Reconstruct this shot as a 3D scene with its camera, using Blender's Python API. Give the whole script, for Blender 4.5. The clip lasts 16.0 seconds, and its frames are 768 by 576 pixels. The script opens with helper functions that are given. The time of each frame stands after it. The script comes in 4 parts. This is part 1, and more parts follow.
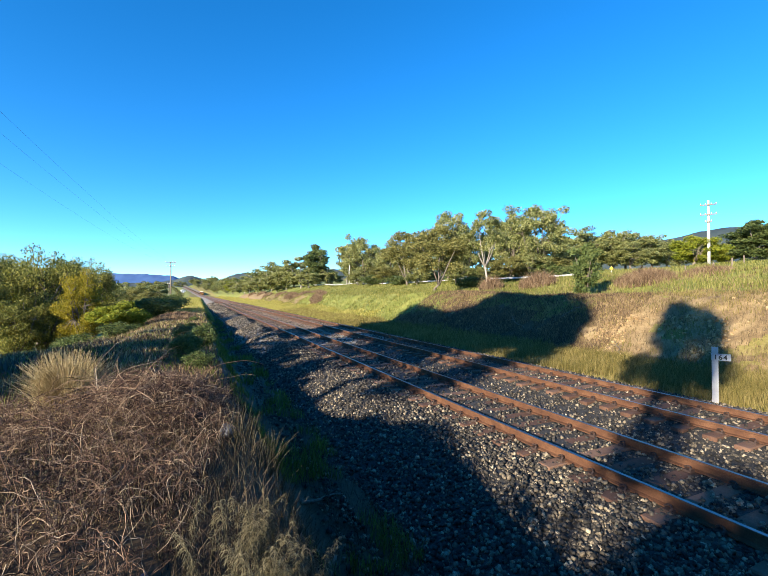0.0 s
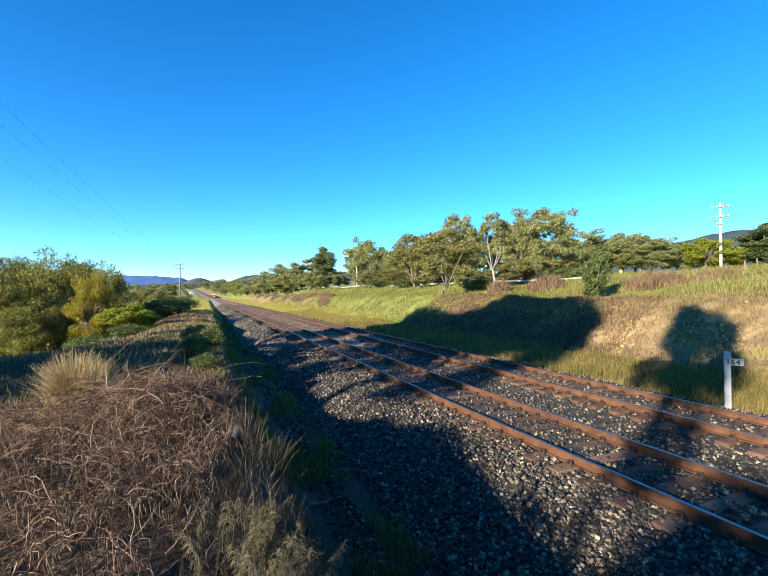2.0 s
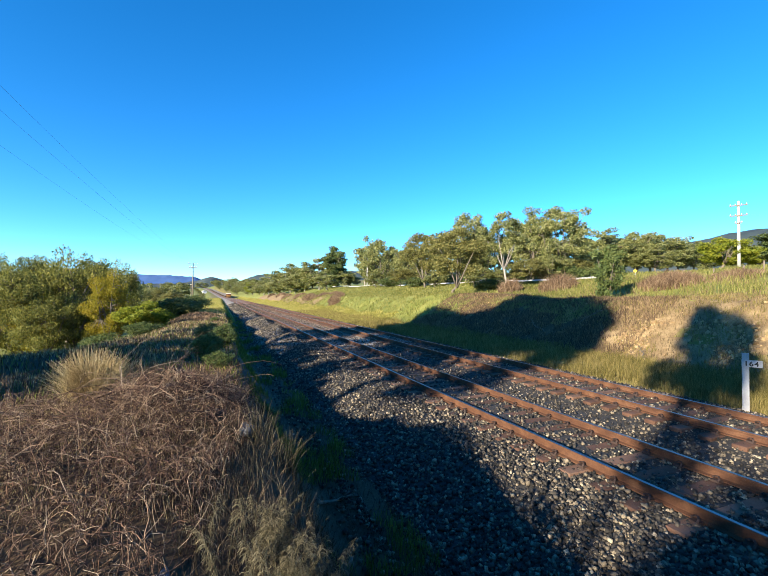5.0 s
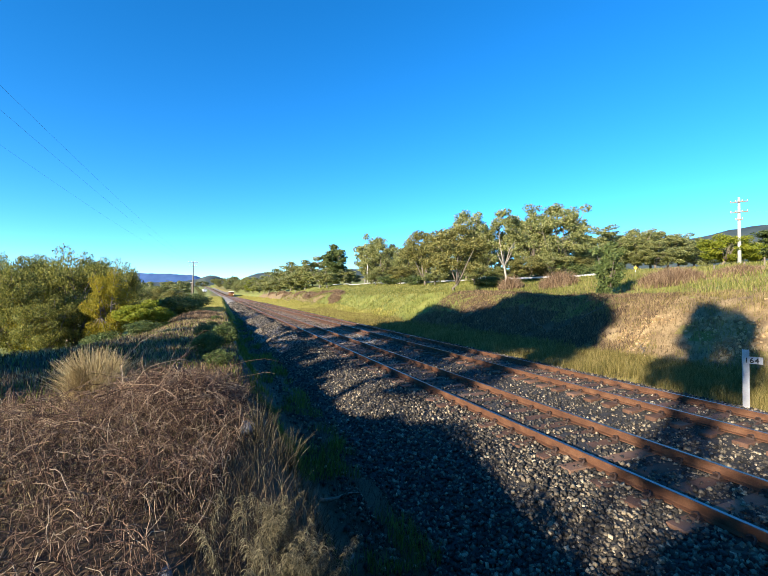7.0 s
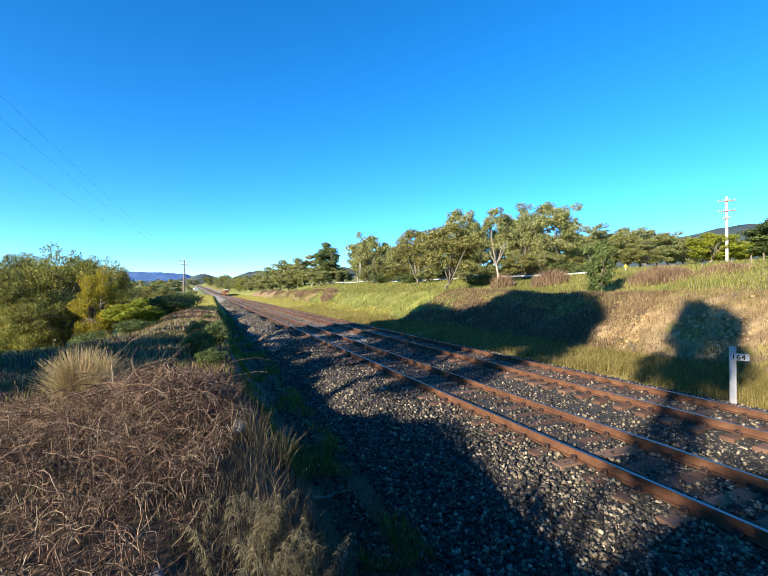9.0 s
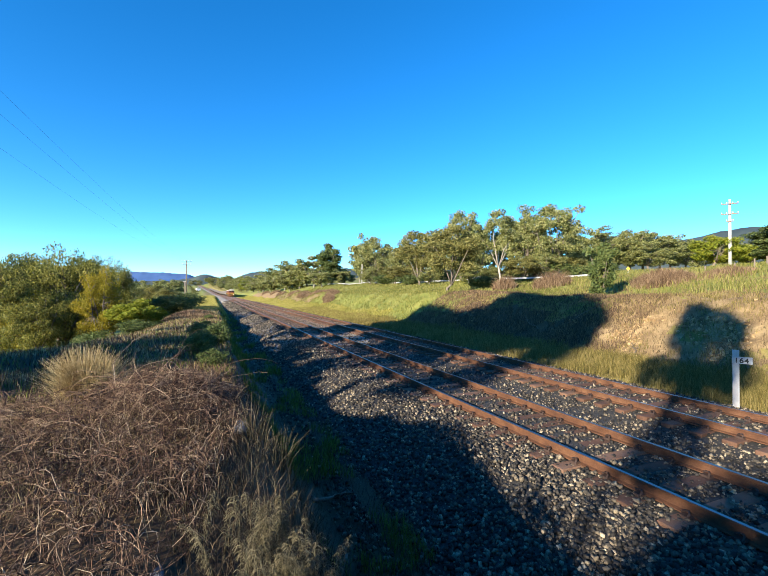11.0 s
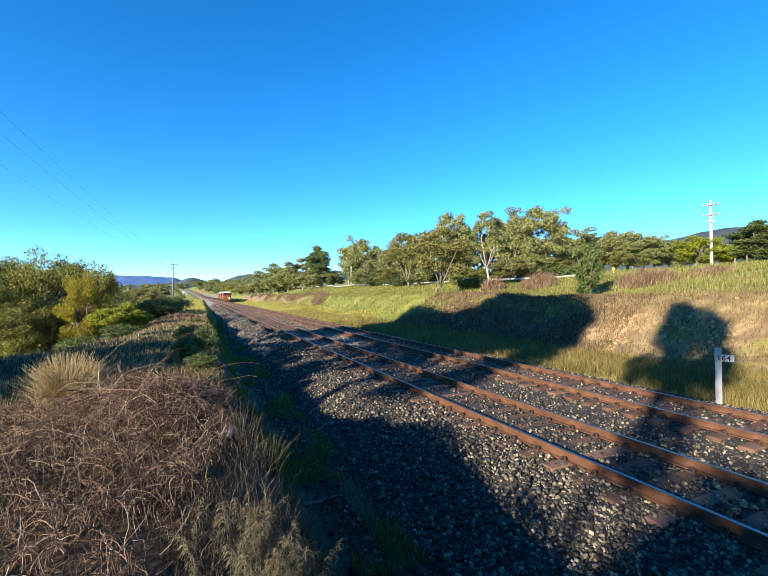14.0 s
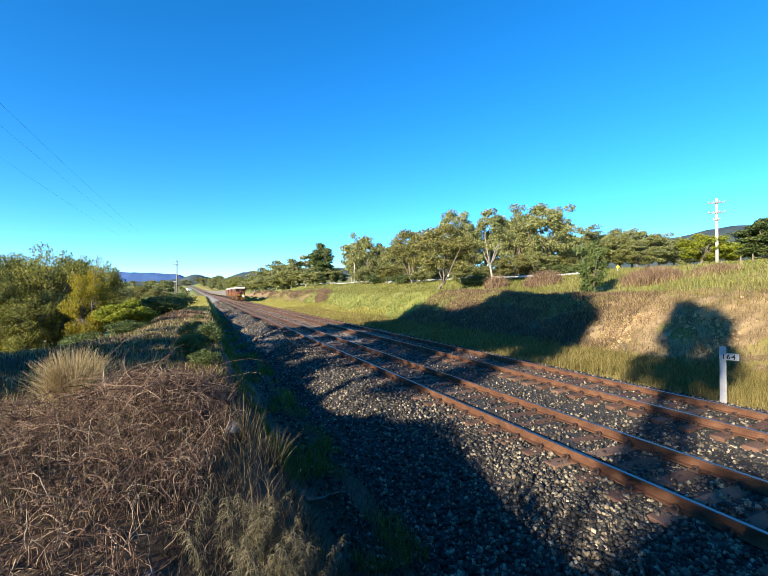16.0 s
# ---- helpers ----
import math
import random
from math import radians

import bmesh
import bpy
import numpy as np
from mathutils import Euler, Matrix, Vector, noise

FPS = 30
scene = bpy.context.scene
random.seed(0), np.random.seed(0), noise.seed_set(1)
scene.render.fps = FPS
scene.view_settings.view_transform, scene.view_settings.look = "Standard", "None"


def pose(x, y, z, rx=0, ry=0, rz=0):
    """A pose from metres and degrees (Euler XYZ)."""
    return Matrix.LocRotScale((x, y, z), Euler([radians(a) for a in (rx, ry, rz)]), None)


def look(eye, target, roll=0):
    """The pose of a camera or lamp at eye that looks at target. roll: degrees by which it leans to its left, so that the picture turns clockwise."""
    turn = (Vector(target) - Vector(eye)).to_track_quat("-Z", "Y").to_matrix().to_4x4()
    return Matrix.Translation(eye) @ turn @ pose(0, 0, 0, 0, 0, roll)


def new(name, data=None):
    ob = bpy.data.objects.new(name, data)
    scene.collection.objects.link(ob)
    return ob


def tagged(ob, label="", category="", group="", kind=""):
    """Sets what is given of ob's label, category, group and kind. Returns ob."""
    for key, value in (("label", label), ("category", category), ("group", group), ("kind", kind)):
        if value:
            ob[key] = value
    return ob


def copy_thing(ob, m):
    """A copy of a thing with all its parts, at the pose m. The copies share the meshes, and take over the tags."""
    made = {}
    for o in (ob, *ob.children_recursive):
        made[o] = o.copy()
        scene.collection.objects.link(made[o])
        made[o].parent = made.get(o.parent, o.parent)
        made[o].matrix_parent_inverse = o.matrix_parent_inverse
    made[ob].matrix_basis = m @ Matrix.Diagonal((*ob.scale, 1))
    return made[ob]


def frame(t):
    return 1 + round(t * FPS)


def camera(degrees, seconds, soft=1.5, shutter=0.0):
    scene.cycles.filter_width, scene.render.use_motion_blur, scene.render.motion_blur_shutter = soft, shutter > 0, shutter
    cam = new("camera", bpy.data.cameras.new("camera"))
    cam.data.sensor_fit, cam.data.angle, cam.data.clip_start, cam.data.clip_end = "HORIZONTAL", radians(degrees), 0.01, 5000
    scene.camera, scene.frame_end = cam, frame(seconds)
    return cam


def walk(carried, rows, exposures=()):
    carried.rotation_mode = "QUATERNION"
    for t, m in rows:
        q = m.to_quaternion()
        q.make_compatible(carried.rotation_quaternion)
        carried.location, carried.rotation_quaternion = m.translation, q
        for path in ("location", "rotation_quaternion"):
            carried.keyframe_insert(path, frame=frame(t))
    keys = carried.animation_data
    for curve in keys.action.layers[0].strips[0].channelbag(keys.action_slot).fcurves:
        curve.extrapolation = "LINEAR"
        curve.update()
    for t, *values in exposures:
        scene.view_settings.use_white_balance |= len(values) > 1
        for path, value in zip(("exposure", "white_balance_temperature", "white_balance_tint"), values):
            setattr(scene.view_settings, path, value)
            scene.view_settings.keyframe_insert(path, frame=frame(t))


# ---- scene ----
cam = camera(87.08, 16.0, soft=1.0)
EYE = Vector((0.0, 0.0, 2.58))


def aim(yaw, pitch, roll):
    """The camera's pose: degrees to the right of the line, upwards, and of lean."""
    a, b = radians(yaw), radians(pitch)
    way = Vector((math.sin(a) * math.cos(b), math.cos(a) * math.cos(b), math.sin(b)))
    return look(EYE, EYE + way * 10, roll)


VIEW = [(0.0, 24.664, 0.838, -0.042), (0.5, 24.425, 0.806, 0.243), (1.0, 24.062, 1.109, 0.302), (1.5, 23.728, 1.176, 0.414),
        (2.0, 23.64, 1.2, 0.133), (2.5, 23.619, 1.264, -0.052), (3.0, 23.364, 1.009, -0.044), (3.5, 22.916, 0.785, 0.126),
        (4.0, 22.571, 0.823, 0.317), (6.5, 21.895, 1.452, 0.071), (7.0, 22.13, 0.797, 0.102), (7.5, 22.653, 0.067, -0.001),
        (8.0, 23.173, -0.171, -0.082), (8.5, 23.317, 0.09, -0.02), (9.0, 23.161, 0.567, 0.002), (11.5, 22.934, 0.759, 0.334),
        (12.0, 23.175, 0.685, 0.37), (12.5, 23.477, 0.529, 0.3), (13.0, 23.954, 0.441, 0.153), (13.5, 24.32, 0.636, 0.019),
        (14.0, 24.422, 1.022, -0.188), (14.5, 24.327, 1.2, -0.378), (15.0, 24.181, 1.155, -0.461), (15.5, 24.052, 0.88, -0.299),
        (16.0, 23.982, 0.646, 0.0)]
walk(cam, [(t, aim(y, p, r)) for t, y, p, r in VIEW])

# ---- daylight ----
SUN_EL, SUN_FROM = 19.0, Vector((-0.90, -0.44))
world = bpy.data.worlds.new("sky")
scene.world = world
world.use_nodes = True
wn, wl = world.node_tree.nodes, world.node_tree.links
sky = wn.new("ShaderNodeTexSky")
sky.sky_type, sky.sun_disc = "NISHITA", False
sky.sun_elevation = radians(SUN_EL)
sky.sun_rotation = math.atan2(SUN_FROM.x, SUN_FROM.y)
sky.air_density, sky.dust_density, sky.ozone_density = 1.0, 0.0, 3.0
sky.altitude = 2800
tint = wn.new("ShaderNodeHueSaturation")
tint.inputs["Saturation"].default_value = 1.29
wl.new(sky.outputs[0], tint.inputs["Color"])
deep = wn.new("ShaderNodeMix")
deep.data_type, deep.blend_type = "RGBA", "MULTIPLY"
deep.inputs["Factor"].default_value = 1.0
deep.inputs[7].default_value = (0.82, 1.10, 1.14, 1)
wl.new(tint.outputs[0], deep.inputs[6])
wl.new(deep.outputs[2], wn["Background"].inputs["Color"])
wn["Background"].inputs["Strength"].default_value = 0.10
sun = new("sun", bpy.data.lights.new("sun", "SUN"))
sun.data.energy, sun.data.angle, sun.data.color = 5.0, radians(0.55), (1.0, 0.87, 0.68)
c, s = math.cos(radians(SUN_EL)), math.sin(radians(SUN_EL))
sd = SUN_FROM.normalized()
sun.matrix_world = look((sd.x * c * 200, sd.y * c * 200, s * 200), (0, 0, 0))
scene.view_settings.exposure = 1.63

# ---- materials ----


def material(name, stops, scale=6.0, fine=60.0, bump=0.3, rough=0.85, island=0.0, metal=0.0, object_random=0.0, spread=0.35, leaf=0.0, stretch=(1, 1, 1)):
    """A node material: colours mixed by noise at two scales, with relief; island: colour change from piece to piece."""
    m = bpy.data.materials.new(name)
    m.use_nodes = True
    n, l = m.node_tree.nodes, m.node_tree.links
    b = n["Principled BSDF"]
    b.inputs["Roughness"].default_value, b.inputs["Metallic"].default_value = rough, metal
    b.inputs["Specular IOR Level"].default_value = 0.3
    co = n.new("ShaderNodeTexCoord")
    mp = n.new("ShaderNodeMapping")
    mp.inputs["Scale"].default_value = stretch
    l.new(co.outputs["Object"], mp.inputs["Vector"])
    big, small = n.new("ShaderNodeTexNoise"), n.new("ShaderNodeTexNoise")
    big.inputs["Scale"].default_value, small.inputs["Scale"].default_value = scale, fine
    big.inputs["Detail"].default_value, small.inputs["Detail"].default_value = 6, 4
    for q in (big, small):
        l.new(mp.outputs[0], q.inputs["Vector"])
    mix = n.new("ShaderNodeMath")
    mix.operation = "MULTIPLY_ADD"
    mix.inputs[1].default_value = spread
    l.new(small.outputs["Fac"], mix.inputs[0])
    half = n.new("ShaderNodeMath")
    half.operation = "MULTIPLY"
    half.inputs[1].default_value = 1.0 - spread
    l.new(big.outputs["Fac"], half.inputs[0])
    l.new(half.outputs[0], mix.inputs[2])
    fac = mix.outputs[0]
    for amount, kind, out in ((island, "ShaderNodeNewGeometry", "Random Per Island"), (object_random, "ShaderNodeObjectInfo", "Random")):
        if amount:
            g = n.new(kind)
            a = n.new("ShaderNodeMath")
            a.operation = "MULTIPLY_ADD"
            a.inputs[1].default_value = amount
            l.new(g.outputs[out], a.inputs[0])
            sub = n.new("ShaderNodeMath")
            sub.operation = "ADD"
            sub.inputs[1].default_value = -amount / 2
            l.new(fac, sub.inputs[0])
            l.new(sub.outputs[0], a.inputs[2])
            fac = a.outputs[0]
    ramp = n.new("ShaderNodeValToRGB")
    r = ramp.color_ramp
    while len(r.elements) < len(stops):
        r.elements.new(0.5)
    for e, (p, col) in zip(r.elements, stops):
        e.position, e.color = p, (*col, 1)
    l.new(fac, ramp.inputs[0])
    l.new(ramp.outputs[0], b.inputs["Base Color"])
    if bump:
        bp = n.new("ShaderNodeBump")
        bp.inputs["Strength"].default_value, bp.inputs["Distance"].default_value = bump, 0.03
        l.new(mix.outputs[0], bp.inputs["Height"])
        l.new(bp.outputs[0], b.inputs["Normal"])
    if leaf:
        tr = n.new("ShaderNodeBsdfTranslucent")
        l.new(ramp.outputs[0], tr.inputs["Color"])
        mx = n.new("ShaderNodeMixShader")
        mx.inputs[0].default_value = leaf
        l.new(b.outputs[0], mx.inputs[1])
        l.new(tr.outputs[0], mx.inputs[2])
        l.new(mx.outputs[0], n["Material Output"].inputs[0])
    return m


GROUND = material("dry_grassland", [(0.3, (0.0836, 0.0836, 0.019)), (0.5, (0.167, 0.144, 0.038)), (0.65, (0.251, 0.198, 0.076))], 0.35, 9, 0.8)
# soot and the berm's shade are both put into these dark ballast colours
BALLAST = material("shade_darkened_bed", [(0.3, (0.0137, 0.0137, 0.0144)), (0.55, (0.038, 0.0365, 0.0342)), (0.7, (0.0912, 0.0836, 0.0722))], 3, 28, 1.0, spread=0.7)
STONE = material("crushed_rock", [(0.15, (0.012, 0.0118, 0.0114)), (0.5, (0.048, 0.043, 0.037)), (0.78, (0.165, 0.135, 0.095)), (0.95, (0.4, 0.34, 0.24))], 8, 60, 0.5, island=0.75)
RUST = material("rusted_steel", [(0.3, (0.0445, 0.0201, 0.0119)), (0.5, (0.0827, 0.0367, 0.019)), (0.7, (0.14, 0.07, 0.0367))], 4, 50, 0.3, 0.8)
POLISHED = material("polished_steel", [(0.3, (0.10, 0.095, 0.10)), (0.7, (0.2, 0.19, 0.19))], 3, 40, 0.02, 0.32, metal=1.0)
SLEEPER = material("weathered_sleeper", [(0.3, (0.0561, 0.0299, 0.0199)), (0.5, (0.106, 0.0561, 0.0362)), (0.7, (0.156, 0.0935, 0.0623))], 4, 60, 0.5, object_random=0.3)
GUM_LEAF = material("gum_leaves", [(0.2, (0.0874, 0.105, 0.0306)), (0.5, (0.206, 0.218, 0.0655)), (0.8, (0.376, 0.376, 0.158))], 0.6, 6, 0, 0.6, island=0.8, leaf=0.4)
OLIVE_LEAF = material("olive_leaves", [(0.2, (0.0912, 0.0936, 0.0255)), (0.5, (0.19, 0.183, 0.0519)), (0.8, (0.304, 0.281, 0.0998))], 0.6, 6, 0, 0.6, island=0.7, leaf=0.4)
DARK_LEAF = material("dark_leaves", [(0.2, (0.0456, 0.0722, 0.0228)), (0.5, (0.095, 0.133, 0.038)), (0.8, (0.167, 0.19, 0.0608))], 0.6, 6, 0, 0.6, island=0.5, leaf=0.35)
WILLOW_LEAF = material("willow_leaves", [(0.2, (0.0593, 0.073, 0.0155)), (0.5, (0.142, 0.15, 0.031)), (0.8, (0.292, 0.274, 0.0547))], 0.5, 6, 0, 0.6, island=0.7, leaf=0.4)
YELLOW_LEAF = material("autumn_leaves", [(0.2, (0.122, 0.122, 0.0114)), (0.5, (0.251, 0.22, 0.0152)), (0.8, (0.395, 0.289, 0.0228))], 0.5, 6, 0, 0.6, island=0.4, leaf=0.45)
BRIGHT_LEAF = material("bright_leaves", [(0.2, (0.106, 0.144, 0.0152)), (0.5, (0.22, 0.251, 0.0228)), (0.8, (0.342, 0.327, 0.038))], 0.5, 6, 0, 0.6, island=0.4, leaf=0.45)
BARK = material("grey_bark", [(0.3, (0.076, 0.0608, 0.0456)), (0.7, (0.213, 0.179, 0.144))], 3, 30, 0.6, stretch=(1, 1, 0.3))
WHITE_BARK = material("pale_gum_bark", [(0.3, (0.198, 0.167, 0.137)), (0.7, (0.38, 0.342, 0.289))], 2, 20, 0.3, stretch=(1, 1, 0.3))
WOOD = material("weathered_timber", [(0.3, (0.106, 0.0836, 0.0646)), (0.7, (0.213, 0.175, 0.137))], 3, 40, 0.4, stretch=(1, 1, 0.1))
WHITE = material("white_paint", [(0.25, (0.6, 0.6, 0.58)), (0.6, (0.8, 0.8, 0.8))], 5, 50, 0.05, 0.5)
BLACK = material("black_paint", [(0.3, (0.012, 0.012, 0.012)), (0.7, (0.03, 0.03, 0.03))], 5, 50, 0.1, 0.6)
# hill colours lean to blue: the distance haze is painted in
HILL = material("hazed_forest_hill", [(0.35, (0.0186, 0.033, 0.0416)), (0.5, (0.0372, 0.0561, 0.06)), (0.65, (0.0651, 0.0792, 0.068))], 0.02, 0.12, 0, 1.0)
BLUE_HILL = material("hazed_far_hill", [(0.35, (0.0434, 0.099, 0.24)), (0.65, (0.062, 0.132, 0.296))], 0.003, 0.02, 0, 1.0)

# ---- mesh helpers ----


class Bag:
    """Gathers the corners and faces of one mesh."""

    def __init__(self):
        self.v, self.f, self.k = [], [], 0

    def add(self, verts, faces):
        verts = np.asarray(verts, float).reshape(-1, 3)
        self.v.append(verts)
        self.f.extend(tuple(int(i) + self.k for i in q) for q in faces)
        self.k += len(verts)

    def box(self, x0, x1, y0, y1, z0, z1):
        self.add([(x, y, z) for z in (z0, z1) for y in (y0, y1) for x in (x0, x1)],
                 [(0, 2, 3, 1), (4, 5, 7, 6), (0, 1, 5, 4), (2, 6, 7, 3), (0, 4, 6, 2), (1, 3, 7, 5)])

    def tube(self, pts, radii, sides=6, cap=True):
        pts = [Vector(p) for p in pts]
        ring = []
        for i, p in enumerate(pts):
            d = (pts[min(i + 1, len(pts) - 1)] - pts[max(i - 1, 0)]).normalized()
            a = d.orthogonal().normalized() if abs(d.z) > 0.95 else d.cross(Vector((0, 0, 1))).normalized()
            b = d.cross(a)
            ring += [p + (a * math.cos(6.2832 * j / sides) + b * math.sin(6.2832 * j / sides)) * radii[i] for j in range(sides)]
        f = [(i * sides + j, i * sides + (j + 1) % sides, (i + 1) * sides + (j + 1) % sides, (i + 1) * sides + j)
             for i in range(len(pts) - 1) for j in range(sides)]
        if cap:
            f += [tuple(range(sides))[::-1], tuple((len(pts) - 1) * sides + j for j in range(sides))]
        self.add([tuple(q) for q in ring], f)

    def mesh(self, name, mat, smooth=False):
        me = bpy.data.meshes.new(name)
        me.from_pydata(np.concatenate(self.v).tolist(), [], self.f)
        for m in mat if isinstance(mat, (list, tuple)) else [mat]:
            me.materials.append(m)
        if smooth:
            me.polygons.foreach_set("use_smooth", [True] * len(me.polygons))
        me.update()
        return me


def many(name, verts, size, mat, smooth=False):
    """A mesh of many alike faces: verts as n x size x 3."""
    n = len(verts)
    me = bpy.data.meshes.new(name)
    me.vertices.add(n * size)
    me.vertices.foreach_set("co", np.ascontiguousarray(verts, np.float32).ravel())
    me.loops.add(n * size)
    me.loops.foreach_set("vertex_index", np.arange(n * size, dtype=np.int32))
    me.polygons.add(n)
    me.polygons.foreach_set("loop_start", np.arange(0, n * size, size, dtype=np.int32))
    me.materials.append(mat)
    me.update(calc_edges=True)
    me.validate()
    return me


def part(name, me, parent, label=""):
    ob = new(name, me)
    ob.parent = parent
    return tagged(ob, label)


rng = np.random.default_rng(7)


def smooth(a, b, x):
    t = np.clip((np.asarray(x, float) - a) / (b - a), 0, 1)
    return t * t * (3 - 2 * t)


def waves(x, y, k, seed=0.0):
    """A cheap uneven relief, about -1 to 1."""
    return (np.sin(x * k + 1.3 * np.sin(y * k * 0.7 + seed) + seed * 2.1) + np.sin(y * k * 1.13 + 1.7 * np.sin(x * k * 0.6 - seed) + 4.0 * seed)
            + 0.5 * np.sin((x + y) * k * 2.3 + seed * 5 + np.sin(x * k * 1.9))) / 2.5


# ---- the lie of the land ----


def rise(y):
    return 19.0 * np.clip((np.asarray(y, float) - 450) / 600, 0, 1) ** 1.7


def line_x(y):
    """How far the line swings to the left beyond the straight."""
    return -34.0 * np.clip((np.asarray(y, float) - 300) / 700, 0, 2) ** 2


def land(x, y):
    x, y = np.asarray(x, float), np.asarray(y, float)
    x = x - line_x(y)
    near = 1 - smooth(40, 110, y)
    berm = 0.95 - 0.42 * smooth(5.6, 9.5, y) - 0.45 * (1 - near) + 0.12 * waves(x, y, 0.9, 1.0) * near
    berm = berm + 0.28 * np.exp(-((x + 1.3) ** 2 / 3 + (y - 4.4) ** 2 / 5))
    edge = -6.5 + 4.7 * smooth(12, 27, y) - 3 * smooth(60, 100, y)
    left = berm - (berm + 2.4) * smooth(0, 9, edge - x) - 1.0 * smooth(-30, -70, x)
    bed = -0.66 + 0.05 * waves(x, y, 1.7, 2.0)
    z = left + (bed - left) * smooth(0.35, 1.6, x + 0.15 * waves(x, y, 0.8, 3.0))
    verge = -0.38 + 0.06 * waves(x, y, 1.1, 4.0)
    z = z + (verge - z) * smooth(12.2, 13.6, x)
    toe = 16.6 + 0.7 * waves(0 * x, y, 0.25, 1.5)
    crest = 2.55 + 0.25 * waves(x, y, 0.22, 5.0)
    z = z + (crest - verge) * smooth(toe, toe + 6.6, x)
    z = z + 0.16 * waves(x, y, 0.9, 6.0) * smooth(toe, toe + 2, x) * (1 - smooth(36, 38, x))
    z = z + 1.8 * smooth(25, 38, x) + 2.5 * smooth(45, 72, x) + 0.05 * np.clip(x - 72, 0, 500) + 0.012 * np.clip(y - 60, 0, 200) * smooth(25, 40, x)
    return z + rise(y)


def sheet(name, xs, ys, fz, mat, smooth_faces=True):
    gx, gy = np.meshgrid(xs, ys)
    v = np.stack([gx, gy, fz(gx, gy)], -1).reshape(-1, 3)
    nx, ny = len(xs), len(ys)
    i = (np.arange(ny - 1)[:, None] * nx + np.arange(nx - 1)[None]).ravel()
    me = bpy.data.meshes.new(name)
    me.from_pydata(v.tolist(), [], np.stack([i, i + 1, i + nx + 1, i + nx], 1).tolist())
    me.materials.append(mat)
    me.polygons.foreach_set("use_smooth", [smooth_faces] * len(me.polygons))
    return new(name, me)


xs = np.unique(np.concatenate([np.linspace(-4500, -120, 22), np.linspace(-120, -20, 35), np.linspace(-20, -6, 36), np.linspace(-6, 4, 70),
                               np.linspace(4, 12, 12), np.linspace(12, 26, 70), np.linspace(26, 75, 60), np.linspace(75, 300, 30), np.linspace(300, 4500, 22)]))
ys = np.unique(np.concatenate([np.linspace(-4500, -60, 22), np.linspace(-60, -4, 40), np.linspace(-4, 30, 120), np.linspace(30, 90, 90),
                               np.linspace(90, 400, 120), np.linspace(400, 1200, 60), np.linspace(1200, 4800, 20)]))
ground = tagged(sheet("ground", xs, ys, land, GROUND), "rough dry and green grassland of a railway cutting", "ground", kind="structure")


def bed_z(x, y):
    u = np.clip((x - 2.2) / 2.1, 0, 1)
    z = -0.72 + 0.50 * u ** 0.85 - 0.35 * smooth(12.0, 13.0, x) + 0.03 * waves(x, y, 1.4, 2.5) * (1 - smooth(4.0, 4.6, x))
    z = z - 0.10 * np.exp(-((x - 8.25) / 0.7) ** 2) + 0.042 * (np.exp(-((x - 6.28) / 1.1) ** 4) + np.exp(-((x - 10.19) / 1.1) ** 4))
    turn = 20.0 * np.log(np.maximum(y, 1.0)) - 1.6 * x * 20.0 / np.maximum(y, 8.0) + 0.5 * np.sin(y * 0.23)
    heap = np.abs(np.sin(turn * 0.5))
    z = z + (0.95 * heap ** 0.7 - 0.42) * smooth(1.9, 2.8, x) * (1 - smooth(4.0, 5.2, x)) * smooth(16, 27, y) * (1 - smooth(150, 220, y))
    return z + 0.012 * waves(x, y, 7, 1) + rise(y)


bed_x = np.concatenate([np.linspace(1.85, 4.6, 34), np.linspace(4.7, 13.0, 60)])
bed_y = np.unique(np.concatenate([np.linspace(-20, 16, 160), np.linspace(16, 70, 330), np.linspace(70, 160, 160), np.linspace(120, 620, 130), np.linspace(620, 1300, 60)]))
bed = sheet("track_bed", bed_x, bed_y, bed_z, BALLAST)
for v in bed.data.vertices:
    v.co.x += float(line_x(v.co.y))
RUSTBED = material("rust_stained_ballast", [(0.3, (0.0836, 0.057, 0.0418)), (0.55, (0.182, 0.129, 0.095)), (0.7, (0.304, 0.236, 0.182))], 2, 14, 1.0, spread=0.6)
bed.data.materials.append(RUSTBED)
centre = np.empty(len(bed.data.polygons) * 3)
bed.data.polygons.foreach_get("center", centre)
cx, cy, _ = centre.reshape(-1, 3).T
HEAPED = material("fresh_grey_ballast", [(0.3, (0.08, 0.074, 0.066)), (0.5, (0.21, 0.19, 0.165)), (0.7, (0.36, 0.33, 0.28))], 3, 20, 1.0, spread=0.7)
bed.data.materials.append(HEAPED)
# near bed keeps the shade-darkened colour, the far bed is paler
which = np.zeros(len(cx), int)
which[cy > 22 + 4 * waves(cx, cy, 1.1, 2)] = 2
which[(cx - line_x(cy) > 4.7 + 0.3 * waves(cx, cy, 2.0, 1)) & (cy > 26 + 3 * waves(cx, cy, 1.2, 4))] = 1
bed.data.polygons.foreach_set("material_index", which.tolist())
tagged(bed, "grey crushed rock ballast under both tracks, near part darkened for shade", "track bed", kind="structure")

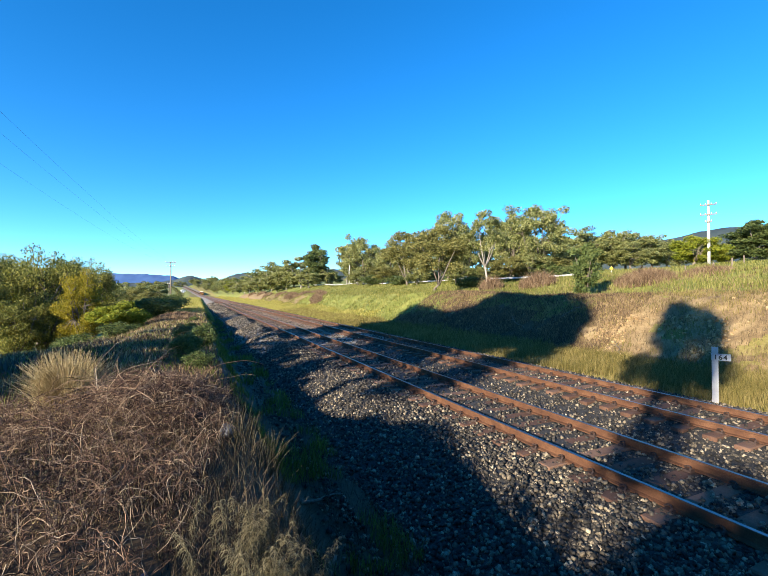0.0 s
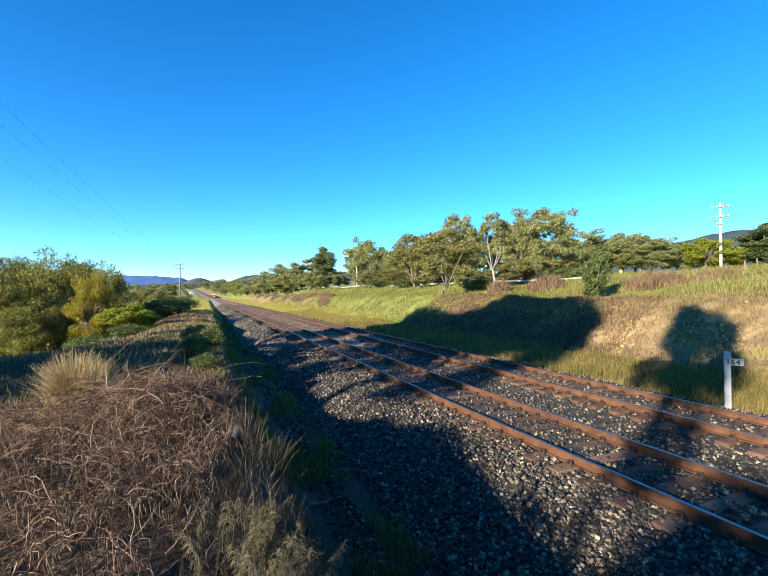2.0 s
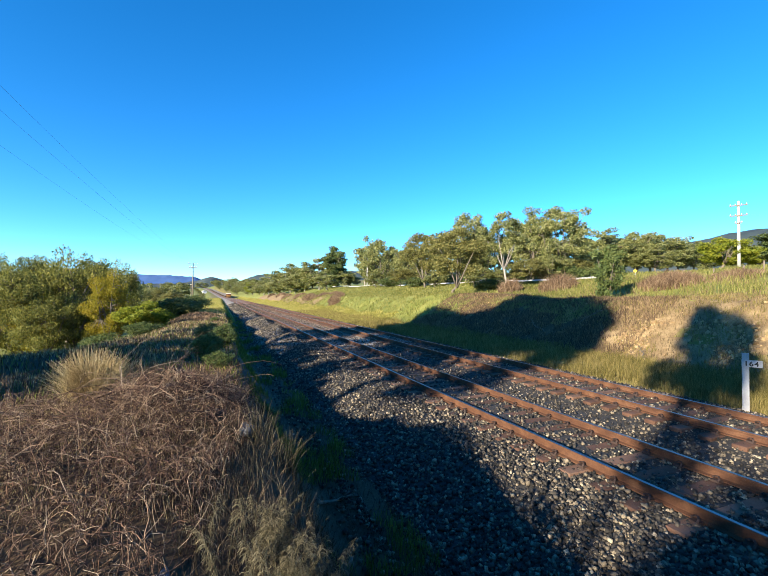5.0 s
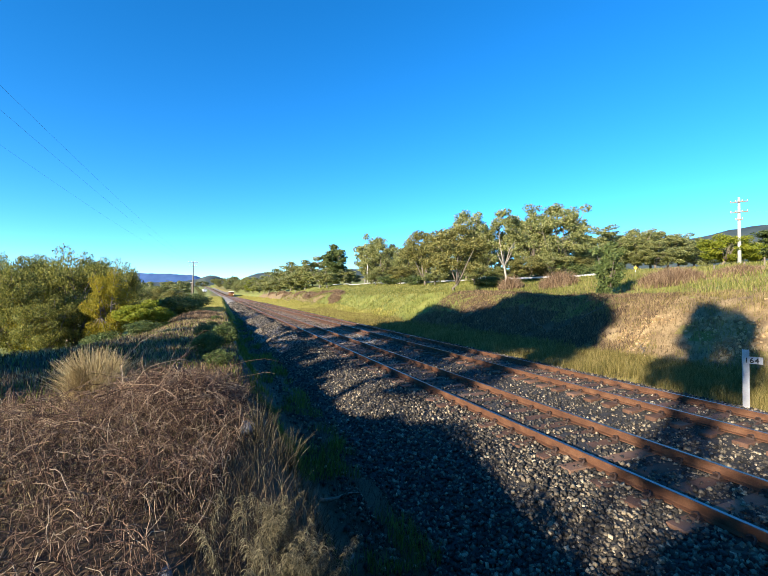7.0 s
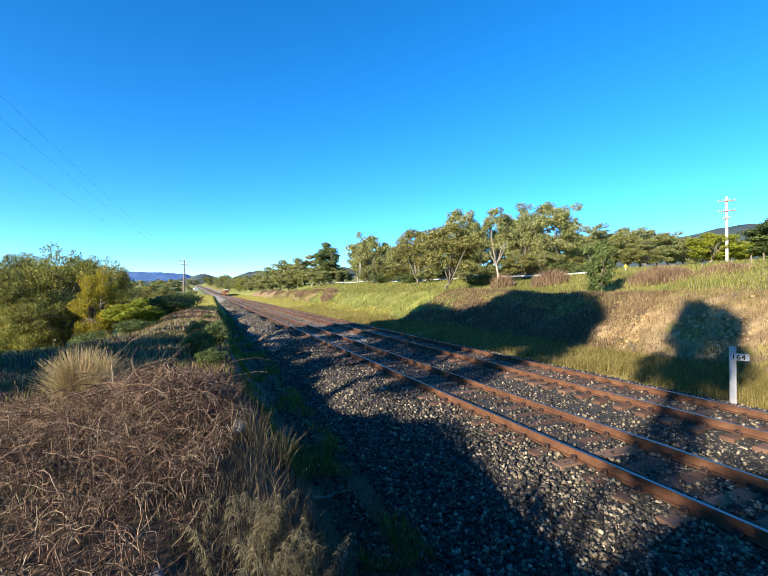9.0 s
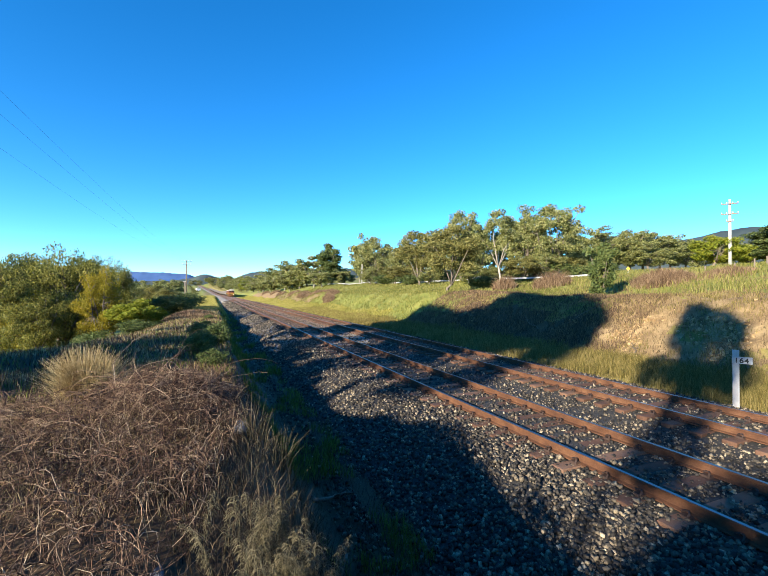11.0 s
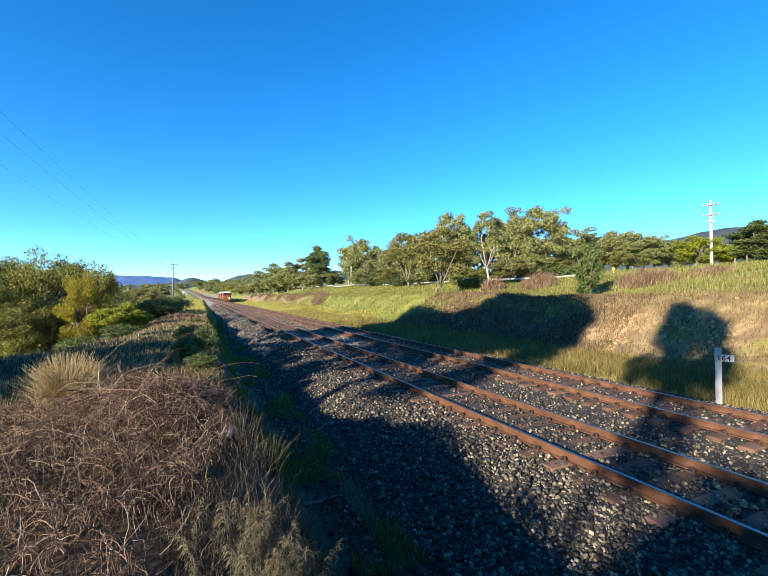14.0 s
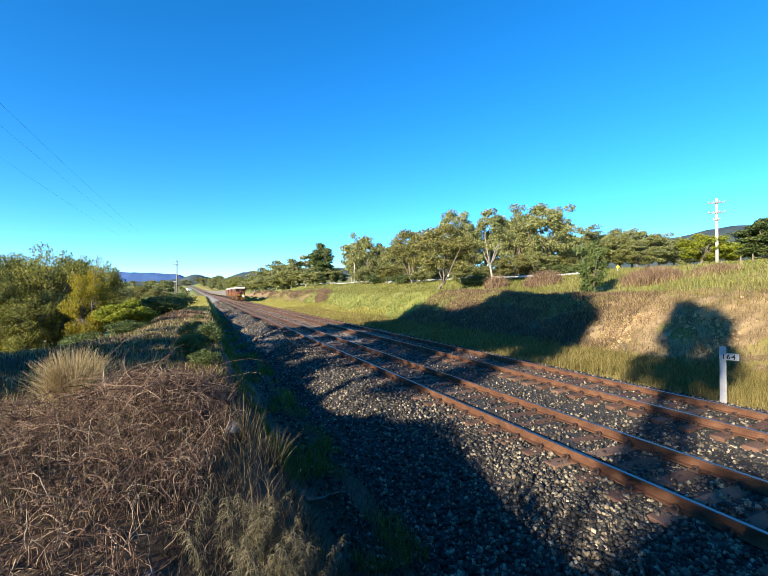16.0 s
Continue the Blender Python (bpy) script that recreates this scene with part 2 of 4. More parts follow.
# ---- rails and sleepers ----
RAILS = (5.53, 7.035, 9.44, 10.945)
PROFILE = ((-0.07, -0.165), (0.07, -0.165), (0.07, -0.150), (0.012, -0.135), (0.012, -0.045), (0.036, -0.034), (0.036, -0.004), (0.028, 0.0),
           (-0.028, 0.0), (-0.036, -0.004), (-0.036, -0.034), (-0.012, -0.045), (-0.012, -0.135), (-0.07, -0.150))
rail_y = np.concatenate([np.linspace(-25, 100, 26), np.linspace(120, 290, 10), np.linspace(310, 1300, 60)])
for x0 in RAILS:
    n = len(PROFILE)
    pts = [(x0 + float(line_x(y)) + px, y, pz + float(rise(y))) for y in rail_y for px, pz in PROFILE]
    quads = [[(i * n + j, (i + 1) * n + j, (i + 1) * n + (j + 1) % n, i * n + (j + 1) % n) for i in range(len(rail_y) - 1) for j in js]
             for js in ((0, 1, 2, 3, 11, 12, 13), (4, 5, 6, 8, 9, 10), (7,))]
    b = Bag()
    b.add(pts, quads[0])
    rail = tagged(new("rail", b.mesh("rail", RUST)), "rusty steel rail with a polished running top", "rail", "rails of the line")
    for name, q, mat, label in (("rail_head", quads[1], RUST, "rusty side of the rail head"), ("running_surface", quads[2], POLISHED, "wheel-polished blue-grey steel")):
        b = Bag()
        b.add(pts, q)
        part(name, b.mesh(name, mat), rail, label)

# ---- trees ----


def leaf_cloud(centres, radii, count, size, seed, droop=0.0):
    """Small two-sided leaf faces round limb ends."""
    r = np.random.default_rng(seed)
    centres, radii = np.asarray(centres), np.asarray(radii)
    w = radii ** 2
    pick = r.choice(len(centres), count, p=w / w.sum())
    d = r.normal(size=(count, 3))
    d /= np.linalg.norm(d, axis=1, keepdims=True)
    rad = radii[pick] * (0.35 + 0.65 * r.random(count) ** 0.6) * (0.9 + 0.2 * r.random(count))
    p = centres[pick] + d * rad[:, None] * np.array([1, 1, 0.75])
    a = r.normal(size=(count, 3))
    a[:, 2] -= droop
    a /= np.linalg.norm(a, axis=1, keepdims=True)
    b = np.cross(a, r.normal(size=(count, 3)))
    b /= np.linalg.norm(b, axis=1, keepdims=True)
    s = size * (0.6 + 0.8 * r.random((count, 1)))
    return np.stack([p - a * s, p + b * s * 0.45, p + a * s, p - b * s * 0.45], 1)


def build_tree(name, label, height, width, leaf_mat, bark, seed, base=0.3, leaves=6000, leaf=0.16, trunk=0.2, forks=5, boughs=44, skirt=0.2, cone=0.0, clump=0.13, droop=0.4):
    """A tree with a trunk, limbs and leaf clumps; width and height in metres."""
    r = random.Random(seed)
    wood, tips = Bag(), []
    fork = height * base
    lean = Vector((r.uniform(-0.08, 0.08), r.uniform(-0.08, 0.08), 0)) * height
    top = Vector((0, 0, fork)) + lean * 0.5
    wood.tube([(0, 0, -0.4), (0.02, 0, fork * 0.5), top], [trunk * 1.25, trunk, trunk * 0.8], 8)
    mains = []
    for i in range(forks):
        a = 6.2832 * (i + r.uniform(-0.3, 0.3)) / forks
        reach = width * 0.5 * r.uniform(0.45, 0.75)
        up = height * r.uniform(0.62, 0.84) if i else height * 0.92
        if not i:
            reach *= 0.3
        end = Vector((math.cos(a) * reach, math.sin(a) * reach, up)) + lean
        mid = top.lerp(end, 0.5) + Vector((r.uniform(-1, 1), r.uniform(-1, 1), r.uniform(0, 1))) * width * 0.05
        wood.tube([top - Vector((0, 0, 0.2)), top.lerp(mid, 0.5) + Vector((0, 0, -0.02 * height)), mid, end], [trunk * 0.62, trunk * 0.5, trunk * 0.36, trunk * 0.12], 6)
        mains += [mid, mid.lerp(end, 0.6), end]
        tips.append((end, clump * width * r.uniform(0.8, 1.1)))
    low, high = height * skirt, height * 0.97
    for j in range(boughs):
        d = Vector((r.gauss(0, 1), r.gauss(0, 1), r.gauss(0, 1))).normalized() * r.uniform(0.25, 1.0) ** 0.6
        taper = 1.0 - cone * (d.z * 0.5 + 0.5)
        e2 = Vector((d.x * width * 0.42 * taper, d.y * width * 0.42 * taper, (low + high) / 2 + d.z * (high - low) * 0.46)) + lean * 0.7
        start = min(mains, key=lambda p: (p - e2).length + max(0, p.z - e2.z))
        wood.tube([start, start.lerp(e2, 0.5) + Vector((0, 0, 0.02 * height)), e2], [trunk * 0.2, trunk * 0.13, trunk * 0.05], 5)
        tips.append((e2, clump * width * r.uniform(0.55, 1.05)))
    tree = new(name, wood.mesh("trunk", bark, True))
    me = many("crown", leaf_cloud([tuple(p) for p, _ in tips], [q for _, q in tips], leaves, leaf, seed, droop), 4, leaf_mat)
    part("crown", me, tree)
    tagged(tree, label, "tree", "trees round the line")
    tree["tall"] = height
    return tree


SPECIES = {
    "gum": lambda i: build_tree("gum_tree", "spreading grey-green gum tree in evening sun", 12, 10, GUM_LEAF, BARK, 10 + i, 0.2, 15000, 0.15, boughs=84, skirt=0.1, clump=0.1),
    "olive": lambda i: build_tree("brownish_gum_tree", "olive-brown gum tree with several dark stems", 11, 10, OLIVE_LEAF, BARK, 30 + i, 0.12, 15000, 0.16, forks=6, boughs=50, skirt=0.27),
    "white": lambda i: build_tree("white_gum_tree", "tall pale-barked gum tree with bare white limbs", 12, 8, GUM_LEAF, WHITE_BARK, 47 + i, 0.3, 9000, 0.14, trunk=0.16, forks=5, boughs=26, skirt=0.45, clump=0.125),
    "dark": lambda i: build_tree("dark_pine_tree", "dark green dense conical tree", 14, 8, DARK_LEAF, BARK, 60 + i, 0.2, 18000, 0.19, boughs=80, skirt=0.0, cone=0.5, clump=0.15),
    "yellow": lambda i: build_tree("yellow_willow_tree", "willow with yellow autumn leaves", 8, 7, YELLOW_LEAF, BARK, 80 + i, 0.1, 24000, 0.08, boughs=120, skirt=0.0, clump=0.12, droop=1.2),
    "willow": lambda i: build_tree("willow_tree", "bushy olive-green willow with thin dark stems", 8.5, 9, WILLOW_LEAF, BARK, 100 + i, 0.14, 20000, 0.10, trunk=0.17, forks=7, boughs=95, skirt=0.06, clump=0.115, droop=0.9),
    "bright": lambda i: build_tree("bright_green_tree", "low round tree with bright yellow-green leaves", 7, 8, BRIGHT_LEAF, BARK, 120 + i, 0.2, 12000, 0.16, skirt=0.15),
    "shrub": lambda i: build_tree("green_shrub", "dense dark green shrub", 3.2, 3.6, DARK_LEAF, BARK, 140 + i, 0.08, 5000, 0.10, trunk=0.06, forks=6, skirt=0.05, clump=0.18),
    "cypress": lambda i: build_tree("conical_bush", "small upright dark green conical bush", 4.2, 2.6, DARK_LEAF, BARK, 160 + i, 0.08, 6000, 0.10, trunk=0.08, forks=5, skirt=0.0, cone=0.75, clump=0.16),
    "far": lambda i: build_tree("distant_gum_tree", "distant grey-green gum tree", 12, 10, GUM_LEAF, WHITE_BARK, 200 + i, 0.25, 5600, 0.27, boughs=56, skirt=0.1, clump=0.12),
    "slim": lambda i: build_tree("slender_gum_tree", "slender gum tree with a small ragged crown", 22, 10, GUM_LEAF, BARK, 190 + i, 0.66, 5200, 0.3, trunk=0.24, forks=5, boughs=36, skirt=0.66, clump=0.14),
    "shade": lambda i: build_tree("tall_gum_tree", "tall gum tree with a high crown across the line", 22, 10, GUM_LEAF, BARK, 180 + i, 0.62, 9000, 0.3, trunk=0.3, skirt=0.73, clump=0.14),
}
MADE, TURN = {}, random.Random(3)


def plant(kind, x, y, height, wide=1.0, variants=2):
    """Sets a tree of a kind on the land, at its height; wide: breadth against its usual shape."""
    key = (kind, TURN.randrange(variants))
    first = MADE.get(key) is None
    if first:
        MADE[key] = SPECIES[kind](key[1])
    k = height / MADE[key]["tall"]
    ob = MADE[key] if first else copy_thing(MADE[key], Matrix())
    ob.scale = (k * wide, k * wide, k)
    ob.rotation_euler = (0, 0, TURN.uniform(0, 6.28))
    ob.location = (x, y, float(land(x, y)) - 0.05)
    return ob

# trees on the rise: kind, x, y, height, breadth
RISE_TREES = (
    ("gum", 40.1, 100.4, 13.1, 1.20),
    ("far", 39.4, 111.6, 15.6, 0.66),
    ("gum", 39.6, 83.1, 10.7, 1.13),
    ("olive", 35.2, 66.4, 10.2, 1.07),
    ("olive", 24.0, 38.6, 7.5, 1.20),
    ("gum", 40.5, 60.8, 13.8, 0.90),
    ("white", 28.0, 34.6, 8.8, 0.97),
    ("gum", 47.0, 51.3, 13.0, 0.95),
    ("gum", 46.4, 45.0, 12.0, 1.08),
    ("gum", 37.6, 51.1, 7.6, 0.95),
    ("gum", 74.2, 60.0, 10.2, 1.57),
    ("gum", 78.9, 56.8, 9.3, 1.45),
    ("gum", 92.5, 59.5, 9.3, 1.58),
    ("gum", 101.9, 59.7, 7.7, 1.63),
    ("gum", 61.7, 54.6, 6.2, 1.41),
    ("gum", 78.2, 52.7, 5.8, 2.00),
    ("bright", 71.9, 38.0, 5.0, 1.50),
    ("dark", 76.0, 31.9, 6.8, 2.24),
    ("dark", 78.6, 28.5, 7.1, 2.43),
    ("bright", 90.0, 42.0, 4.2, 1.70),
)
# trees along the ridge: kind, x, y, height, breadth
RIDGE_TREES = (
    ("dark", 39.6, 146.6, 16.2, 1.37),
    ("far", 34.6, 148.8, 11.9, 1.65),
    ("far", 32.6, 166.1, 10.5, 1.82),
    ("far", 30.4, 189.0, 13.9, 1.36),
    ("far", 28.2, 222.8, 13.2, 1.66),
    ("far", 26.9, 272.6, 11.6, 1.95),
    ("far", 43.7, 144.7, 7.4, 1.47),
    ("far", 33.4, 132.9, 6.7, 2.06),
    ("far", 29.8, 172.8, 8.6, 2.01),
    ("far", 27.0, 196.0, 8.6, 2.25),
    ("far", 27.5, 250.5, 8.2, 2.56),
)
# willows below the berm: kind, x, y, height, breadth
WILLOWS = (
    ("willow", -15.8, 46.4, 8.8, 0.79),
    ("willow", -12.5, 43.9, 9.3, 0.77),
    ("willow", -11.8, 49.0, 8.9, 0.75),
    ("willow", -10.8, 55.2, 9.2, 0.52),
    ("yellow", -7.7, 36.4, 6.3, 0.68),
    ("willow", -14.2, 38.5, 7.2, 0.7),
    ("willow", -11.5, 36.8, 4.9, 0.92),
    ("willow", -10.9, 39.9, 5.3, 0.94),
    ("willow", -13.8, 39.0, 5.2, 0.89),
    ("willow", -17.4, 55.9, 9.4, 0.73),
    ("willow", -17.9, 45.2, 8.8, 0.75),
    ("willow", -8.7, 45.5, 4.4, 0.88),
    ("bright", -5.0, 33.5, 2.4, 1.6),
    ("shrub", -4.6, 30.5, 1.0, 2.2),
    ("shrub", -6.8, 31.0, 1.3, 2.0),
    ("yellow", -12.6, 38.0, 5.2, 0.8),
)
# shrubs and trees of the valley: kind, x, y, height, breadth
VALLEY_TREES = (
    ("shrub", -4.0, 47.8, 2.2, 2.26),
    ("shrub", -6.2, 55.3, 3.0, 1.54),
    ("shrub", -3.1, 61.6, 2.2, 1.87),
    ("gum", -20.9, 129.7, 7.9, 1.21),
    ("far", -22.7, 163.4, 9.2, 1.10),
    ("far", -18.6, 172.4, 9.2, 1.19),
    ("olive", -17.5, 139.1, 6.7, 1.43),
    ("far", -15.4, 192.9, 10.5, 1.41),
    ("gum", -18.6, 106.8, 9.0, 0.73),
    ("olive", -9.6, 102.8, 4.6, 1.55),
)
# bushes on the bank: kind, x, y, height, breadth
BUSHES = (
    ("cypress", 26.2, 21.0, 4.2, 1.0),
    ("shrub", 30.9, 41.0, 1.6, 2.73),
    ("shrub", 37.0, 40.4, 0.4, 9.60),
    ("shrub", 35.7, 71.7, 2.0, 2.60),
    ("shrub", 37.2, 87.4, 2.3, 2.68),
)
# second row on the rise: kind, x, y, height, breadth
BACK_ROW = (
    ("far", 45.8, 121.9, 11.8, 1.44),
    ("far", 48.3, 109.9, 11.7, 1.34),
    ("gum", 50.3, 98.0, 10.4, 1.38),
    ("gum", 48.7, 82.3, 11.9, 1.27),
    ("gum", 51.7, 75.5, 12.4, 1.16),
    ("gum", 53.5, 69.2, 10.6, 1.28),
    ("gum", 56.1, 64.8, 12.0, 0.99),
    ("gum", 59.2, 61.2, 10.3, 1.24),
    ("gum", 68.5, 62.5, 8.8, 1.55),
    ("gum", 85.6, 71.3, 9.1, 1.75),
    ("gum", 95.7, 72.3, 9.9, 1.85),
    ("gum", 106.4, 73.0, 10.6, 1.81),
    ("gum", 115.1, 71.3, 9.8, 1.83),
    ("gum", 119.8, 67.1, 8.1, 2.16),
    ("gum", 114.4, 58.5, 6.8, 2.34),
    ("gum", 112.9, 53.7, 6.0, 2.31),
)
# low trees under the crowns: kind, x, y, height, breadth
UNDERGROWTH = (
    ("gum", 38.8, 48.4, 2.3, 2.63),
    ("gum", 34.8, 50.2, 3.4, 2.03),
    ("olive", 40.7, 45.4, 3.7, 1.90),
    ("gum", 43.9, 43.9, 4.3, 1.79),
    ("olive", 48.7, 44.0, 3.5, 1.81),
    ("olive", 36.4, 80.1, 4.1, 2.01),
    ("gum", 35.8, 93.5, 4.3, 2.04),
    ("gum", 34.4, 61.3, 3.0, 2.04),
)
# distant trees along the line: kind, x, y, height, breadth
FAR_TREES = (
    ("far", 51.4, 163.2, 5.8, 2.55),
    ("far", 37.5, 174.9, 7.9, 2.59),
    ("far", 43.1, 155.9, 8.2, 2.28),
    ("far", 35.4, 192.2, 8.5, 2.27),
    ("far", 27.7, 316.1, 10.9, 2.39),
    ("bright", 27.0, 371.5, 12.0, 1.1),
    ("far", 33.0, 451.8, 14.5, 1.9),
    ("far", 33.0, 544.0, 15.6, 2.0),
    ("far", -58.0, 551.4, 13.2, 2.3),
    ("far", -33.0, 336.0, 9.9, 2.0),
    ("far", -29.0, 294.4, 9.0, 1.90),
    ("far", -35.4, 344.2, 14.1, 1.85),
    ("far", -37.7, 279.5, 12.3, 1.70),
    ("far", -39.1, 236.3, 12.1, 1.44),
    ("far", 38.0, 640.0, 18.0, 2.2),
    ("far", 31.0, 406.0, 9.5, 2.4),
    ("far", 32.0, 348.5, 9.0, 2.2),
    ("far", -42.0, 467.3, 11.6, 2.0),
    ("far", 38.0, 740.0, 16.0, 2.0),
    ("far", 20.0, 840.0, 15.0, 2.2),
    ("far", 26.0, 960.0, 16.0, 2.4),
    ("far", -2.0, 1010.0, 14.0, 2.2),
    ("far", 30.0, 1120.0, 20.0, 2.2),
    ("far", -8.0, 1150.0, 17.0, 2.4),
    ("far", -42.0, 1180.0, 18.0, 2.6),
    ("far", -86.0, 1160.0, 17.0, 2.6),
    ("far", -62.0, 940.0, 11.0, 2.4),
    ("far", -74.0, 820.0, 13.0, 2.4),
    ("far", -66.0, 700.0, 12.0, 2.2),
    ("far", -92.0, 620.0, 15.0, 2.4),
    ("far", -120.0, 1120.0, 19.0, 2.6),
)
for grove in (RISE_TREES, RIDGE_TREES, WILLOWS, VALLEY_TREES, BUSHES, BACK_ROW, UNDERGROWTH, FAR_TREES):
    for kind, x, y, height, wide in grove:
        plant(kind, x, y, height, wide)
# woods that close in on the far line
for k in range(11):
    y = 430 + 58 * k
    plant("far", float(line_x(y)) + 27 + 3 * math.sin(2.1 * k), y, 10.5 + 2 * math.sin(1.3 * k), 1.7)
    plant("far", float(line_x(y)) + 46, y + 25, 13 + 2 * math.sin(0.7 * k), 2.0)
    plant("far", float(line_x(y)) - 17 - 2 * math.sin(1.9 * k), y + 20, 4.6 + math.sin(2.7 * k), 2.6)

# trees beside and behind the standpoint, whose shade falls across the line
for x, y, height, wide in ((-30, 2.6, 24.5, 0.85), (-30, 7, 24, 1.0), (-30, 9.6, 24, 0.8), (-30, -4.1, 25.5, 0.75), (-30, -2.0, 27.0, 0.6), (-30, -0.2, 25.5, 0.7)):
    plant("shade", x, y, height, wide)
for x, y, height, wide in ((-15, 7.4, 10.5, 1.05), (-16.5, 11.6, 11, 1.0)):
    plant("gum", x, y, height, wide)
plant("slim", -20, -8.0, 21.4, 0.42)
for x, y, height, wide in ((-14, -8.2, 11.5, 0.8), (-17, -10.4, 13.0, 0.75)):
    plant("white", x, y, height, wide)
# added trees, never in view, that only block sky light to deepen the shade
for x, y, height, wide in ((-5, -15, 13, 1.1), (17, -9, 12, 1.0), (25, -11, 13, 1.1), (34, -8, 13, 1.1), (1, -21, 14, 1.2), (20, -20, 14, 1.2), (31, -20, 13, 1.2), (42, -4, 13, 1.1)):
    plant("gum", x, y, height, wide)

# ---- hills ----


def ridge(name, label, y, x0, x1, tops, depth, mat, base=-20):
    """A long hill across the view: tops are (x, height) along it."""
    px, pz = [q[0] for q in tops], [q[1] for q in tops]
    gx = np.linspace(x0, x1, 220)
    gy = np.linspace(-depth, depth, 31)
    def fz(a, b):
        h = np.interp(a, px, pz)
        return base + (h - base) * np.cos(np.clip(b / depth, -1, 1) * math.pi / 2) ** 0.8 + 0.03 * h * waves(a, b, 14.0 / depth, 3) + 0.025 * h * waves(a, b, 47.0 / depth, 5)
    ob = sheet(name, gx, gy, fz, mat)
    ob.location = (0, y, 0)
    return tagged(ob, label, "hill", kind="structure")

ridge("blue_mesa", "far flat-topped mountain range, blue haze put into its colour", 4100, -3000, 1500,
      [(-3000, 130), (-1800, 150), (-1060, 160), (-800, 172), (-560, 178), (-330, 172), (-200, 163), (-120, 120), (0, 60), (1500, 40)], 500, BLUE_HILL)
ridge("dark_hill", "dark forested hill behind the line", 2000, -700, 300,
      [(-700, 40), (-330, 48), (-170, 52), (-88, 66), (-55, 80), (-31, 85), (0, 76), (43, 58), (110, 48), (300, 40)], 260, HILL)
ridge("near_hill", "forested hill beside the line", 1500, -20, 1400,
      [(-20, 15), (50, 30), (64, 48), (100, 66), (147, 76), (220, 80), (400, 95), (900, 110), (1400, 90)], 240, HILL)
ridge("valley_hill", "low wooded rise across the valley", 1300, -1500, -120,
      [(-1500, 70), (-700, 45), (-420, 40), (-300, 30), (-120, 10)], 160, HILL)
side = ridge("side_hill", "scrubby hill behind the trees", 0, -500, 700,
             [(-500, 26), (-100, 38), (60, 54), (130, 59), (160, 57), (300, 52), (700, 40)], 160, HILL)
side.rotation_euler, side.location = (0, 0, radians(-90)), (430, 330, 0)

# ---- surface of the land ----
LUSH = material("green_pasture", [(0.3, (0.076, 0.0912, 0.0167)), (0.5, (0.156, 0.171, 0.0342)), (0.7, (0.262, 0.243, 0.0722))], 0.5, 12, 0.8)
DIRT = material("dry_clay_bank", [(0.3, (0.0869, 0.0568, 0.0281)), (0.5, (0.194, 0.134, 0.0669)), (0.7, (0.334, 0.247, 0.127))], 1.6, 14, 1.0)
# DULL: litter brown, darkened to carry the shade of bank and berm
DULL = material("shaded_leaf_litter", [(0.3, (0.031, 0.0207, 0.0119)), (0.5, (0.07, 0.0465, 0.0258)), (0.7, (0.114, 0.0802, 0.0439))], 0.9, 16, 1.0)
for m in (LUSH, DIRT, DULL):
    ground.data.materials.append(m)
polys = ground.data.polygons
mid = np.empty(len(polys) * 3)
polys.foreach_get("center", mid)
mx, my, _ = mid.reshape(-1, 3).T
fuzz = waves(mx, my, 0.8, 9.0) + 0.6 * waves(mx, my, 2.7, 2.0)
zone = np.zeros(len(polys), int)
zone[(mx > 22 + fuzz) & (mx < 400)] = 1
zone[(mx > 17.2) & (mx < 30) & (my > 34 + 3 * fuzz)] = 1
zone[(mx > 17.2) & (mx < 27 + 2 * fuzz) & (my < 16 + 2 * fuzz) & (my > -10) & (waves(mx, my, 1.1, 7.0) > -0.6)] = 2
# zone 3 paints the tree shade on the bank, then the berm's shade
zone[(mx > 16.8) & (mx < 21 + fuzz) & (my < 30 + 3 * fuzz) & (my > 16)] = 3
zone[(mx > -13) & (mx < 2.6) & (my < 60 + 5 * fuzz) & (my > -30)] = 3
zone[(mx > 17.5) & (mx < 23 + fuzz) & (my > 88 + 3 * fuzz) & (my < 230)] = 2
zone[(mx < -10) & (my > 30)] = 1
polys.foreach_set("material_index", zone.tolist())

def block(name, mat, parent, *dims, label=""):
    q = Bag()
    q.box(*dims)
    return part(name, q.mesh(name, mat), parent, label)


# ---- road on the rise, with its guard rail ----
ASPHALT = material("worn_asphalt", [(0.3, (0.038, 0.038, 0.038)), (0.7, (0.0912, 0.0874, 0.0836))], 1, 30, 0.2)
GALV = material("galvanised_steel", [(0.3, (0.42, 0.42, 0.4)), (0.7, (0.62, 0.61, 0.58))], 3, 40, 0.1, 0.5, metal=0.3)
ry = np.linspace(-60, 260, 161)
road = sheet("road", np.linspace(39.2, 44.6, 7), ry, lambda a, b: land(a, b) + 0.05, ASPHALT)
tagged(road, "grey sealed country road along the rise", "road", kind="structure")
b = Bag()
gy = np.arange(32, 150, 1.0)
for k in range(len(gy) - 1):
    z0, z1 = float(land(38.6, gy[k])) + 0.5, float(land(38.6, gy[k + 1])) + 0.5
    pr = [(0, -0.11), (-0.04, -0.07), (0, -0.02), (0, 0.02), (-0.04, 0.07), (0, 0.11)]
    b.add([(38.6 + px, gy[k], z0 + pz) for px, pz in pr] + [(38.6 + px, gy[k + 1], z1 + pz) for px, pz in pr],
          [(j, j + 1, j + 7, j + 6) for j in range(5)])
rail_guard = tagged(new("guard_rail"), "pale galvanised guard rail along the road", "guard rail")
